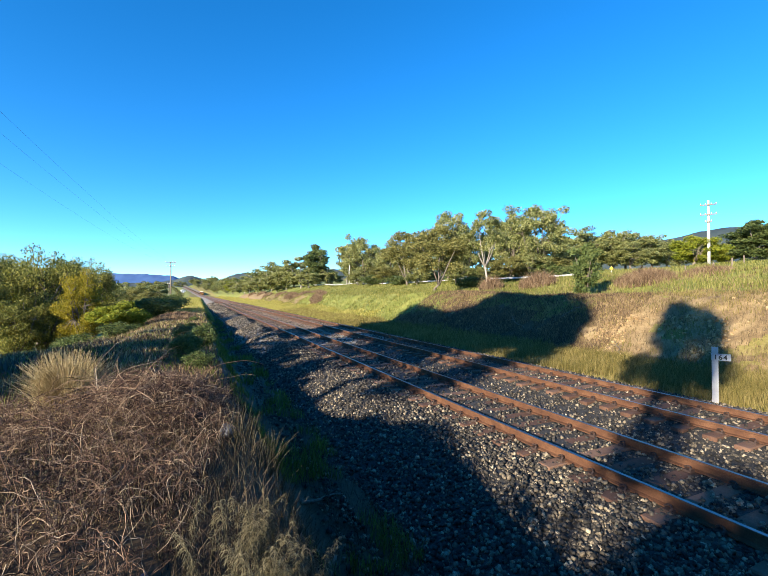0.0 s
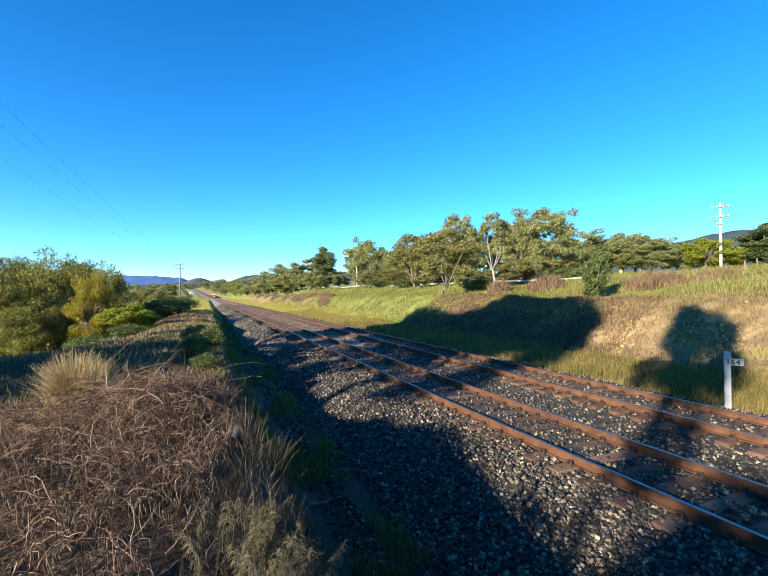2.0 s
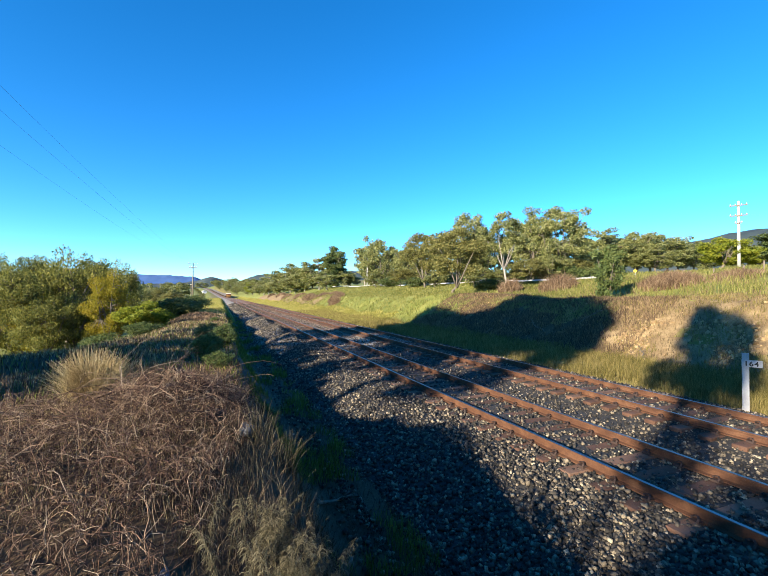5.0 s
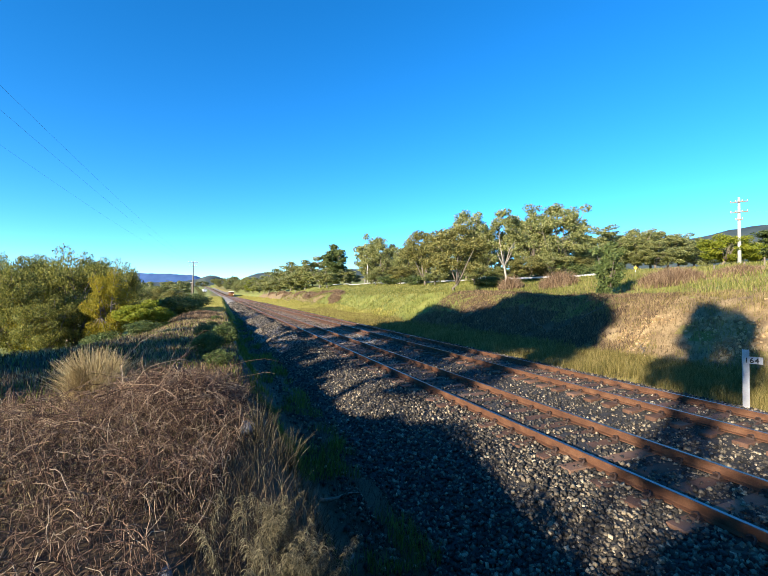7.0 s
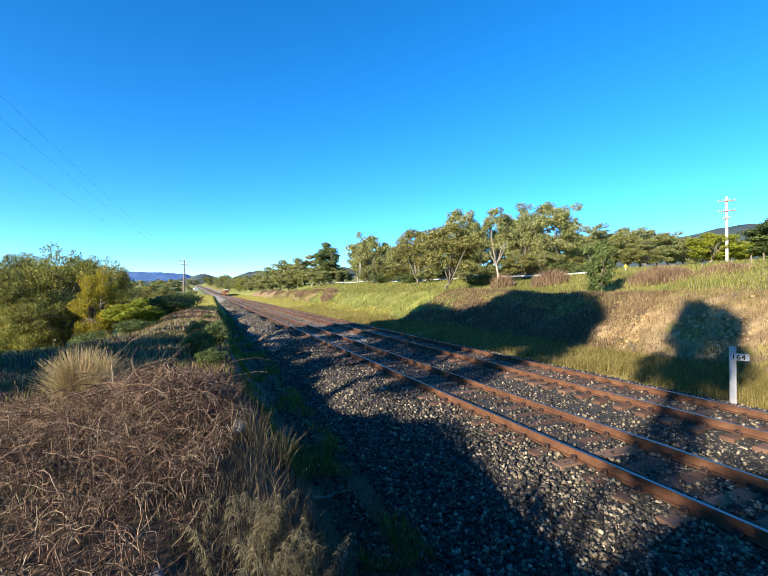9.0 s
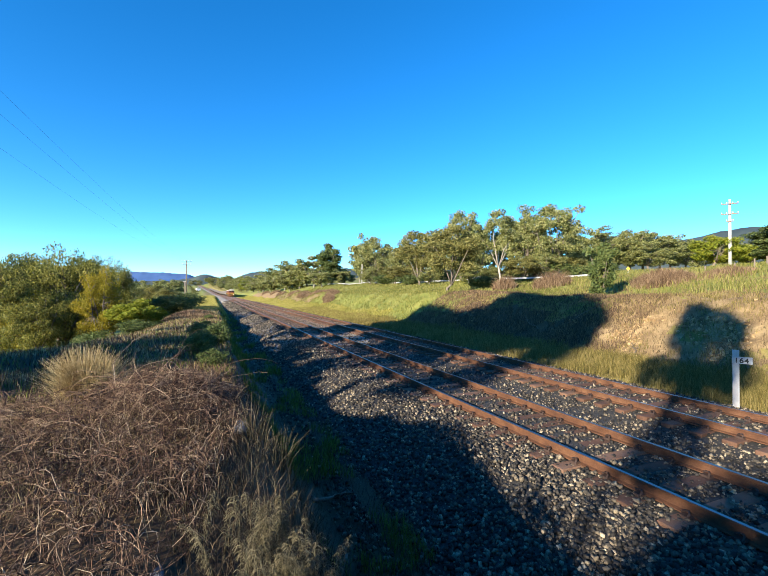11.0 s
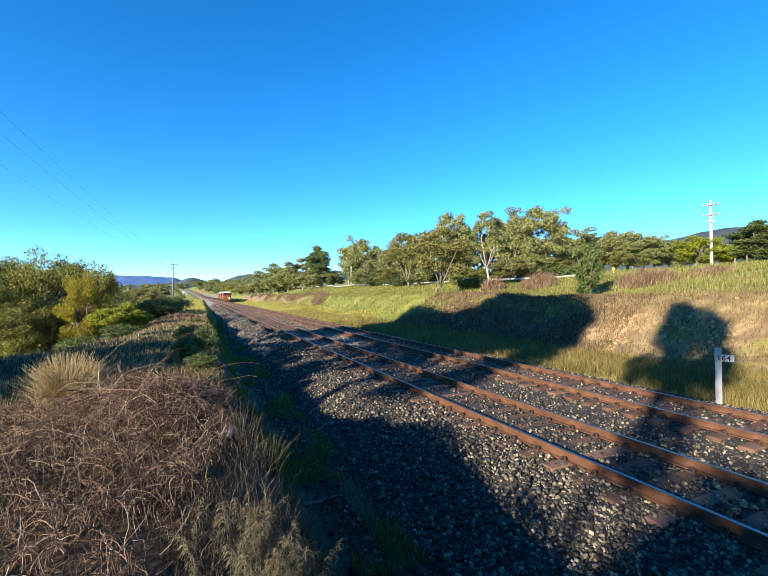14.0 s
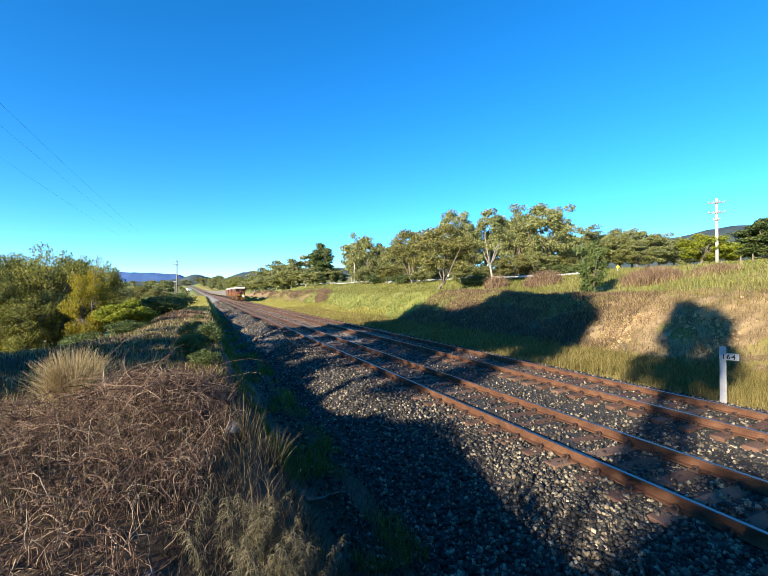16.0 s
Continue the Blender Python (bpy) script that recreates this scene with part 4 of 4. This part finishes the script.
grass("shaded_bank_litter", "dead weeds on the bank, tree shade put into their dark brown", x, y, rng.uniform(0.06, 0.3, len(x)), 0.01 + 0.0009 * y, LITTER, 0.9)
x, y = scatter(20000, 16.6, 27, 4, 17, patch=0.5, seed=11)
grass("bank_face_grass", "yellow-green grass on the face of the bank", x, y, rng.uniform(0.08, 0.3, len(x)), 0.01 + 0.0008 * y, VERGE)
x, y = scatter(60000, 17, 36, 4, 36, patch=0.4, seed=8)
grass("bank_dry_grass", "dry tufts on the clay bank", x, y, rng.uniform(0.06, 0.26, len(x)), 0.01 + 0.001 * y, BANKSTRAW)
x, y = scatter(44000, 27, 78, 8, 60, patch=0.3, seed=9)
grass("rise_grass", "long green grass on the rise", x, y, rng.uniform(0.15, 0.55, len(x)), 0.03 + 0.0005 * x, MEADOW)


def bracken(x, y, w, d, height, count, label, mat):
    n = count
    r, a = np.sqrt(rng.random(n)), rng.uniform(0, 6.283, n)
    px, py = x + r * np.cos(a) * w, y + r * np.sin(a) * d
    h = height * (1 - 0.6 * r * r) * rng.uniform(0.4, 1.0, n)
    v, f = blades(px, py, h, np.full(n, 0.03 + 0.0006 * y), 0.7)
    return tagged(new("dead_bracken", mass("dead_bracken", v, f, mat)), label, "shrub", "dead scrub on the bank")


bracken(32.3, 20.6, 2.4, 2.0, 1.5, 4200, "reddish-brown dead bracken thicket on the bank", SCRUB)
bracken(36.0, 18.0, 2.2, 1.6, 0.8, 1600, "reddish-brown dead bracken thicket on the bank", SCRUB)
bracken(31.0, 30.5, 1.8, 1.8, 2.0, 2200, "dark brown dead scrub under the trees", SCRUB)
bracken(28.2, 34.2, 1.2, 1.2, 2.0, 1600, "brown dead scrub round the pale trunk", SCRUB)
bracken(24.5, 96.0, 3.0, 5.0, 1.4, 2400, "low brown scrub on the bank", SCRUB)
bracken(21.5, 78.0, 1.6, 3.0, 1.3, 1600, "low brown scrub on the bank", SCRUB)
for x, y, w2, d2, h in ((21.5, 104, 1.6, 5, 1.1), (22.5, 122, 1.8, 6, 1.3), (21.5, 142, 1.5, 7, 1.2), (23.0, 165, 2.0, 8, 1.5), (22.0, 190, 1.6, 8, 1.3), (24.5, 88, 1.6, 3, 1.2), (19.5, 72, 1.0, 2.2, 0.9)):
    bracken(x, y, w2, d2, h, 1500, "low brown scrub on the bank", SCRUB)
bracken(18.4, 33.0, 1.3, 4.0, 0.5, 2600, "low pinkish-brown dead scrub on the bank", SCRUB)
bracken(-2.0, 40.0, 2.0, 9.0, 0.55, 4000, "brown dry scrub along the berm", SCRUB)
for x, y, h, wd in ((0.0, 12.2, 0.5, 1.6), (-0.3, 13.5, 0.9, 1.1), (0.2, 16.5, 0.9, 1.2), (-0.5, 17.5, 0.8, 1.3), (0.0, 21.0, 0.4, 1.5), (-0.4, 27.0, 0.4, 1.6), (-0.3, 34.0, 0.4, 1.7)):
    plant("shrub", x, y, h, wd)

for y in (38, 43, 48, 54, 60, 67, 75, 84):
    plant("shrub", 46.5 + 1.2 * math.sin(y), y, 2.6, 1.7)
# fallen stones and litter on the clay face
n = 420
sx, sy = rng.uniform(16.8, 22.5, n), rng.uniform(5, 32, n)
keep = waves(sx, sy, 0.9, 3) > -0.1
sx, sy = sx[keep], sy[keep]
CORN = np.array([(x, y, z) for z in (-1, 1) for y in (-1, 1) for x in (-1, 1)], float)
QUAD = np.array([(0, 2, 3, 1), (4, 5, 7, 6), (0, 1, 5, 4), (2, 6, 7, 3), (0, 4, 6, 2), (1, 3, 7, 5)])


def rocks(px, py, pz, size):
    """Angular stones: skewed, tapered, turned blocks."""
    n = len(px)
    c = CORN[None] * rng.uniform(0.45, 1.0, (n, 8, 3)) * rng.uniform(0.55, 1.0, (n, 1, 3))
    q = rng.normal(size=(n, 4))
    q /= np.linalg.norm(q, axis=1, keepdims=True)
    w, x, y, z = q.T
    rot = np.stack([1 - 2 * (y * y + z * z), 2 * (x * y - z * w), 2 * (x * z + y * w), 2 * (x * y + z * w), 1 - 2 * (x * x + z * z), 2 * (y * z - x * w),
                    2 * (x * z - y * w), 2 * (y * z + x * w), 1 - 2 * (x * x + y * y)], 1).reshape(n, 3, 3)
    v = np.einsum("nij,nkj->nki", rot, c) * size[:, None, None] + np.stack([px, py, pz], 1)[:, None]
    f = (np.arange(n)[:, None, None] * 8 + QUAD[None]).reshape(-1, 4)
    return v.reshape(-1, 3), f


CLAY = material("tan_clay_rock", [(0.25, (0.152, 0.095, 0.0418)), (0.5, (0.258, 0.171, 0.0836)), (0.75, (0.38, 0.274, 0.144))], 3, 30, 0.6, island=0.6)
ex, ey = rng.uniform(17.0, 21.0, 1500), rng.uniform(9.0, 15.0, 1500)
keep = waves(ex, ey, 1.3, 6) > 0.0
sx, sy = np.concatenate([sx, ex[keep]]), np.concatenate([sy, ey[keep]])
size = 0.025 + 0.085 * rng.random(len(sx)) ** 2
tagged(new("bank_stones", mass("bank_stones", *rocks(sx, sy, land(sx, sy) + size * 0.1, size), CLAY)), "tan clay stones crumbling from the bank", "stones", kind="stuff")

def dead_branch(x, y, length, turn, seed):
    """A bare fallen branch lying on the land, with side twigs."""
    r = random.Random(seed)
    bag = Bag()
    d0 = Vector((math.cos(turn), math.sin(turn), 0))
    pts = []
    for k in range(7):
        p = Vector((x, y, 0)) + d0 * length * (k / 6 - 0.5) + Vector((r.uniform(-1, 1), r.uniform(-1, 1), 0)) * 0.05 * length
        p.z = float(land(p.x, p.y)) + 0.03 + 0.08 * length * math.sin(k / 6 * 3.14) * r.uniform(0.5, 1)
        pts.append(p)
    bag.tube(pts, [0.035 * (1 - 0.12 * k) for k in range(7)], 6)
    for k in range(1, 6):
        e = pts[k] + Vector((r.uniform(-1, 1), r.uniform(-1, 1), r.uniform(0.1, 0.8))) * 0.22 * length
        bag.tube([pts[k], pts[k].lerp(e, 0.5) + Vector((0, 0, 0.02)), e], [0.018, 0.012, 0.005], 5)
    return tagged(new("dead_branch", bag.mesh("dead_branch", BARK, True)), "bare grey fallen branch on the bank", "branch", "fallen branches")


for x, y, length, turn, seed in ((20.2, 7.6, 1.4, 2.2, 1), (18.6, 13.2, 1.6, 0.8, 2), (19.4, 21.0, 2.2, 1.4, 3), (18.4, 24.5, 1.8, 0.3, 4), (20.5, 17.8, 1.7, 2.7, 5), (1.45, 4.6, 0.8, 1.2, 6), (1.75, 6.1, 0.7, 0.2, 7)):
    dead_branch(x, y, length, turn, seed)
ROCK = material("pale_rock", [(0.3, (0.106, 0.106, 0.114)), (0.7, (0.198, 0.198, 0.213))], 6, 50, 0.4)
for x, y, lift, size in ((-0.27, 2.52, 0.0, 0.06), (0.28, 4.2, 0.08, 0.09)):
    px, py = np.array([x]), np.array([y])
    tagged(new("rock", mass("rock", *rocks(px, py, land(px, py) + lift, np.array([size])), ROCK)), "pale grey rock among the brambles", "rock", "rocks in the weeds")

# ---- old timbers among the canes ----
CHAR = material("blackened_timber", [(0.3, (0.00912, 0.0076, 0.00684)), (0.55, (0.0266, 0.0213, 0.0175)), (0.75, (0.0646, 0.0532, 0.0426))], 5, 45, 0.8, stretch=(1, 1, 0.15))


def old_timber(label, x, y, lift, length, half, tilt, turn):
    """A split, weather-rounded end of an old sleeper: an uneven six-sided bar."""
    r = random.Random(int(length * 1000))
    bag = Bag()
    pts = [(r.uniform(-0.01, 0.01), r.uniform(-0.01, 0.01), length * k / 6) for k in range(7)]
    bag.tube(pts, [half * r.uniform(0.88, 1.06) * (0.72 if k in (0, 6) else 1.0) for k in range(7)], 7)
    ob = tagged(new("old_timber", bag.mesh("old_timber", CHAR)), label, "timber", "old timbers in the brambles")
    ob.location, ob.rotation_euler = (x, y, float(land(x, y)) + lift), (tilt, 0, turn)
    return ob


old_timber("blackened log end lying in the brambles", -0.85, 5.25, 0.16, 0.72, 0.10, radians(88), radians(98))
old_timber("dark upright stump of an old sleeper", -0.05, 4.5, -0.42, 0.62, 0.13, radians(6), radians(30))

# ---- sleepers with their clips ----
CLIP = material("dark_rail_clip", [(0.3, (0.0228, 0.0152, 0.0137)), (0.7, (0.0608, 0.038, 0.0304))], 5, 40, 0.2, 0.7)
bm = bmesh.new()
bmesh.ops.create_cube(bm, size=1)
for v in bm.verts:
    v.co = (v.co.x * 2.5, v.co.y * 0.25, v.co.z * 0.14 - 0.235)
bmesh.ops.bevel(bm, geom=bm.edges[:], offset=0.015, segments=1, affect="EDGES")
sleeper_me = bpy.data.meshes.new("sleeper")
bm.to_mesh(sleeper_me)
bm.free()
sleeper_me.materials.append(SLEEPER)
b = Bag()
b.box(-0.05, 0.05, -0.06, 0.06, -0.02, 0.015)
b.tube([(-0.05, -0.04, 0.0), (-0.02, -0.045, 0.05), (0.03, -0.01, 0.055), (0.03, 0.03, 0.05), (-0.02, 0.045, 0.045)], [0.014] * 5, 5)
clip_me = b.mesh("clip", CLIP)
wobble = random.Random(5)
SLEEPERS = [3.19 + 0.56 * k for k in range(-11, 76)]
first = tagged(new("sleeper", sleeper_me), "rust-stained railway sleeper half buried in ballast", "sleeper", "railway sleepers")
for off in (-0.8525, -0.6525, 0.6525, 0.8525):
    c = part("clip", clip_me, first, "dark iron rail clip")
    c.location, c.rotation_euler = (off, 0, -0.145), (0, 0, 0 if off in (-0.8525, 0.6525) else math.pi)
for mid_x in (6.2825, 10.1925):
    for k, y in enumerate(SLEEPERS):
        m = pose(mid_x + wobble.uniform(-0.03, 0.03), y + wobble.uniform(-0.02, 0.02) + (0.2 if mid_x > 8 else 0), wobble.uniform(-0.012, 0.006), 0, 0, wobble.uniform(-0.8, 0.8))
        if mid_x < 8 and k == 0:
            first.matrix_basis = m
        else:
            copy_thing(first, m)
b = Bag()
for mid_x in (6.2825, 10.1925):
    for y in np.arange(46.2, 160, 0.56):
        b.box(mid_x - 1.25, mid_x + 1.25, y - 0.12, y + 0.12, -0.3, -0.168)
tagged(new("far_sleepers", b.mesh("far_sleepers", SLEEPER)), "rust-stained sleepers further along the line", "sleepers", kind="stuff")

# ---- loose ballast ----
n = 76000
sx = rng.uniform(1.6, 12.6, n)
sy = 1.2 * (48 / 1.2) ** rng.random(n)
sx = np.where(rng.random(n) < 0.35, 1.9 + (sx - 1.6) * 0.36, sx)
keep = np.ones(n, bool)
for rx in RAILS:
    keep &= np.abs(sx - rx) > 0.085
phase = np.abs(((sy - 3.19 - np.where(sx > 8.2, 0.2, 0)) / 0.56 + 0.5) % 1 - 0.5) * 0.56
on = ((np.abs(sx - 6.28) < 1.15) | (np.abs(sx - 10.19) < 1.15)) & (phase < 0.13)
beside = np.minimum(np.abs(sx - 6.28), np.abs(sx - 10.19)) > 0.82
keep &= ~(on & (rng.random(n) < np.where(beside, 0.25, 0.72)))
sx, sy = sx[keep], sy[keep]
fx, fy = rng.uniform(2.2, 12.4, 15000), rng.uniform(44, 130, 15000)
keep = np.min([np.abs(fx - q) for q in RAILS], axis=0) > 0.15
hx, hy = rng.uniform(2.0, 4.9, 15000), 18 * (100 / 18) ** rng.random(15000)
sx, sy = np.concatenate([sx, fx[keep], hx]), np.concatenate([sy, fy[keep], hy])
size = (0.013 + 0.029 * rng.random(len(sx)) ** 1.8) * (1 + 0.012 * sy)
tagged(new("loose_ballast", mass("loose_ballast", *rocks(sx, sy, np.where(sx > 2.1, bed_z(sx, sy), land(sx, sy)) + size * rng.uniform(-0.1, 0.8, len(sx)), size), STONE)),
       "grey and tan crushed rock ballast stones", "ballast", kind="stuff")

# ---- train ----
FAR_TRACK = 10.19
TRAIN = []


def train_front(t):
    return 575 - 31.5 * t + 0.235 * t * t


def line_pose(y):
    y = float(y)
    return pose(FAR_TRACK + float(line_x(y)), y, float(rise(y)))


RED = material("red_orange_paint", [(0.3, (0.0912, 0.0304, 0.0152)), (0.7, (0.16, 0.0532, 0.0228))], 1.5, 20, 0.05, 0.45)
YELLOW = material("yellow_paint", [(0.3, (0.16, 0.0903, 0.016)), (0.7, (0.239, 0.149, 0.0266))], 2, 30, 0.05, 0.45)
GREY = material("grey_wagon_paint", [(0.3, (0.152, 0.144, 0.137)), (0.7, (0.258, 0.243, 0.228))], 1.5, 20, 0.1, 0.6)


GLASS = material("dark_cab_glass", [(0.3, (0.01, 0.012, 0.015)), (0.7, (0.02, 0.022, 0.025))], 3, 30, 0, 0.1)
LAMP = bpy.data.materials.new("lit_headlamp")
LAMP.use_nodes = True
LAMP.node_tree.nodes["Principled BSDF"].inputs["Emission Color"].default_value = (1.0, 0.95, 0.85, 1)
LAMP.node_tree.nodes["Principled BSDF"].inputs["Emission Strength"].default_value = 8.0
ROOF = material("dusty_pale_roof", [(0.3, (0.66, 0.62, 0.55)), (0.7, (0.82, 0.79, 0.72))], 2, 30, 0.05, 0.35)
DARKSTEEL = material("grimy_underframe", [(0.3, (0.0228, 0.019, 0.0152)), (0.7, (0.0608, 0.0456, 0.0342))], 4, 40, 0.3, 0.8)


def rounded(name, mat, parent, x0, x1, y0, y1, z0, z1, bevel, label=""):
    """A block with bevelled edges."""
    bm = bmesh.new()
    bmesh.ops.create_cube(bm, size=1)
    for v in bm.verts:
        v.co = (x0 + (v.co.x + 0.5) * (x1 - x0), y0 + (v.co.y + 0.5) * (y1 - y0), z0 + (v.co.z + 0.5) * (z1 - z0))
    bmesh.ops.bevel(bm, geom=bm.edges[:], offset=bevel, segments=3, affect="EDGES", profile=0.5)
    me = bpy.data.meshes.new(name)
    bm.to_mesh(me)
    bm.free()
    me.materials.append(mat)
    return part(name, me, parent, label)


def bogie(parent, y, axles, gap):
    """A bogie with its side frame and wheelsets."""
    b = Bag()
    for sx in (-1.0, 1.0):
        b.box(sx - 0.08, sx + 0.08, y - gap * (axles - 1) / 2 - 0.7, y + gap * (axles - 1) / 2 + 0.7, 0.45, 0.85)
        for k in range(axles):
            yc = y + gap * (k - (axles - 1) / 2)
            b.box(sx - 0.12, sx + 0.12, yc - 0.2, yc + 0.2, 0.32, 0.72)
    b.box(-1.0, 1.0, y - 0.3, y + 0.3, 0.55, 0.95)
    frame_part = part("bogie", b.mesh("bogie", DARKSTEEL), parent)
    for k in range(axles):
        w = Bag()
        yc = y + gap * (k - (axles - 1) / 2)
        for x0 in (-0.8, 0.68):
            w.tube([(x0, yc, 0.48), (x0 + 0.12, yc, 0.48)], [0.48, 0.48], 18)
        w.tube([(-0.8, yc, 0.48), (0.8, yc, 0.48)], [0.09, 0.09], 8)
        part("wheelset", w.mesh("wheelset", DARKSTEEL), frame_part)


def locomotive():
    loco = tagged(new("locomotive"), "orange-red diesel locomotive with yellow front and lit headlight", "locomotive", "vehicles of the train")
    block("underframe", DARKSTEEL, loco, -1.45, 1.45, 0.1, 20.9, 0.95, 1.25)
    rounded("nose", RED, loco, -1.1, 1.1, 0.25, 2.1, 1.25, 2.75, 0.18)
    rounded("cab", RED, loco, -1.45, 1.45, 1.9, 4.6, 1.25, 4.05, 0.16)
    rounded("cab_roof", ROOF, loco, -1.44, 1.44, 1.8, 4.7, 3.82, 4.28, 0.14, "pale dusty cab roof")
    rounded("long_hood", RED, loco, -1.2, 1.2, 4.55, 20.4, 1.25, 3.85, 0.2)
    rounded("radiator_roof", ROOF, loco, -1.15, 1.15, 13.5, 19.8, 3.82, 4.2, 0.1, "pale radiator housing")
    for y in (6.5, 9.0, 11.2):
        rounded("exhaust_cover", ROOF, loco, -0.7, 0.7, y, y + 1.5, 3.8, 4.1, 0.08)
    for sx in (-1, 1):
        block("windscreen", GLASS, loco, sx * 0.72 - 0.52, sx * 0.72 + 0.52, 1.86, 1.91, 2.95, 3.7)
        block("cab_window", GLASS, loco, sx * 1.45 - 0.02, sx * 1.45 + 0.02, 2.5, 3.9, 2.85, 3.6)
        block("side_stripe", YELLOW, loco, sx * 1.205 - 0.015, sx * 1.205 + 0.015, 4.7, 20.2, 1.7, 2.1)
        for k in range(5):
            block("hood_door", RED, loco, sx * 1.215 - 0.02, sx * 1.215 + 0.02, 5.2 + 2.9 * k, 7.7 + 2.9 * k, 2.2, 3.4)
        b = Bag()
        for k in range(9):
            b.tube([(sx * 1.4, 4.9 + 1.9 * k, 1.25), (sx * 1.4, 4.9 + 1.9 * k, 2.2)], [0.025, 0.025], 5)
        b.tube([(sx * 1.4, 4.9, 2.2), (sx * 1.4, 20.1, 2.2)], [0.025, 0.025], 5)
        part("handrail", b.mesh("handrail", YELLOW), loco)
        b = Bag()
        b.tube([(sx * 0.8, 0.2, 1.55), (sx * 0.8, 0.06, 1.55)], [0.15, 0.16], 16)
        part("headlight", b.mesh("headlight", LAMP if sx > 0 else GLASS), loco, "glowing round headlight" if sx > 0 else "unlit round headlight")
    block("front_stripe", YELLOW, loco, -1.05, 1.05, 0.225, 0.25, 1.45, 2.2)
    block("pilot", RED, loco, -1.4, 1.4, 0.0, 0.3, 0.3, 1.25)
    for k in range(4):
        block("pilot_stripe", YELLOW, loco, -1.2 + 0.7 * k, -0.9 + 0.7 * k, -0.02, 0.0, 0.4, 1.2)
    b = Bag()
    b.tube([(0, -0.5, 0.9), (0, 0.1, 0.9)], [0.12, 0.1], 8)
    b.box(-0.16, 0.16, -0.62, -0.4, 0.76, 1.04)
    part("coupler", b.mesh("coupler", DARKSTEEL), loco)
    rounded("fuel_tank", DARKSTEEL, loco, -1.3, 1.3, 8.2, 12.8, 0.35, 0.95, 0.12)
    bogie(loco, 4.0, 3, 1.8)
    bogie(loco, 17.0, 3, 1.8)
    return loco


def wagon():
    w = tagged(new("freight_wagon"), "weathered grey bulk freight wagon with ribbed sides", "wagon", "vehicles of the train")
    bm = Bag()
    bm.add([(-1.0, 0.9, 1.1), (1.0, 0.9, 1.1), (1.42, 0.3, 2.0), (-1.42, 0.3, 2.0), (1.42, 0.3, 3.6), (-1.42, 0.3, 3.6),
            (-1.0, 14.7, 1.1), (1.0, 14.7, 1.1), (1.42, 15.3, 2.0), (-1.42, 15.3, 2.0), (1.42, 15.3, 3.6), (-1.42, 15.3, 3.6)],
           [(0, 1, 2, 3), (3, 2, 4, 5), (7, 6, 9, 8), (8, 9, 11, 10), (1, 7, 8, 2), (2, 8, 10, 4), (6, 0, 3, 9), (9, 3, 5, 11), (5, 4, 10, 11), (0, 6, 7, 1)])
    part("hopper_body", bm.mesh("hopper_body", GREY), w)
    for sx in (-1, 1):
        for k in range(10):
            block("rib", GREY, w, sx * 1.45 - 0.05, sx * 1.45 + 0.05, 0.6 + 1.5 * k, 0.72 + 1.5 * k, 1.95, 3.6)
        block("top_rail", GREY, w, sx * 1.44 - 0.07, sx * 1.44 + 0.07, 0.25, 15.35, 3.55, 3.7)
    block("sill", DARKSTEEL, w, -0.4, 0.4, -0.3, 15.9, 0.85, 1.15)
    bogie(w, 2.2, 2, 1.75)
    bogie(w, 13.4, 2, 1.75)
    return w


loco = locomotive()
TRAIN.append((loco, 0.0))
for k in (1, 2):
    TRAIN.append((copy_thing(loco, Matrix()), 21.2 * k))
car = wagon()
TRAIN.append((car, 63.8))
for k in range(1, 28):
    TRAIN.append((copy_thing(car, Matrix()), 63.8 + 16.2 * k))


def motions():
    for ob, back in TRAIN:
        walk(ob, [(t, line_pose(train_front(t) + back)) for t in range(0, 17)])


motions()
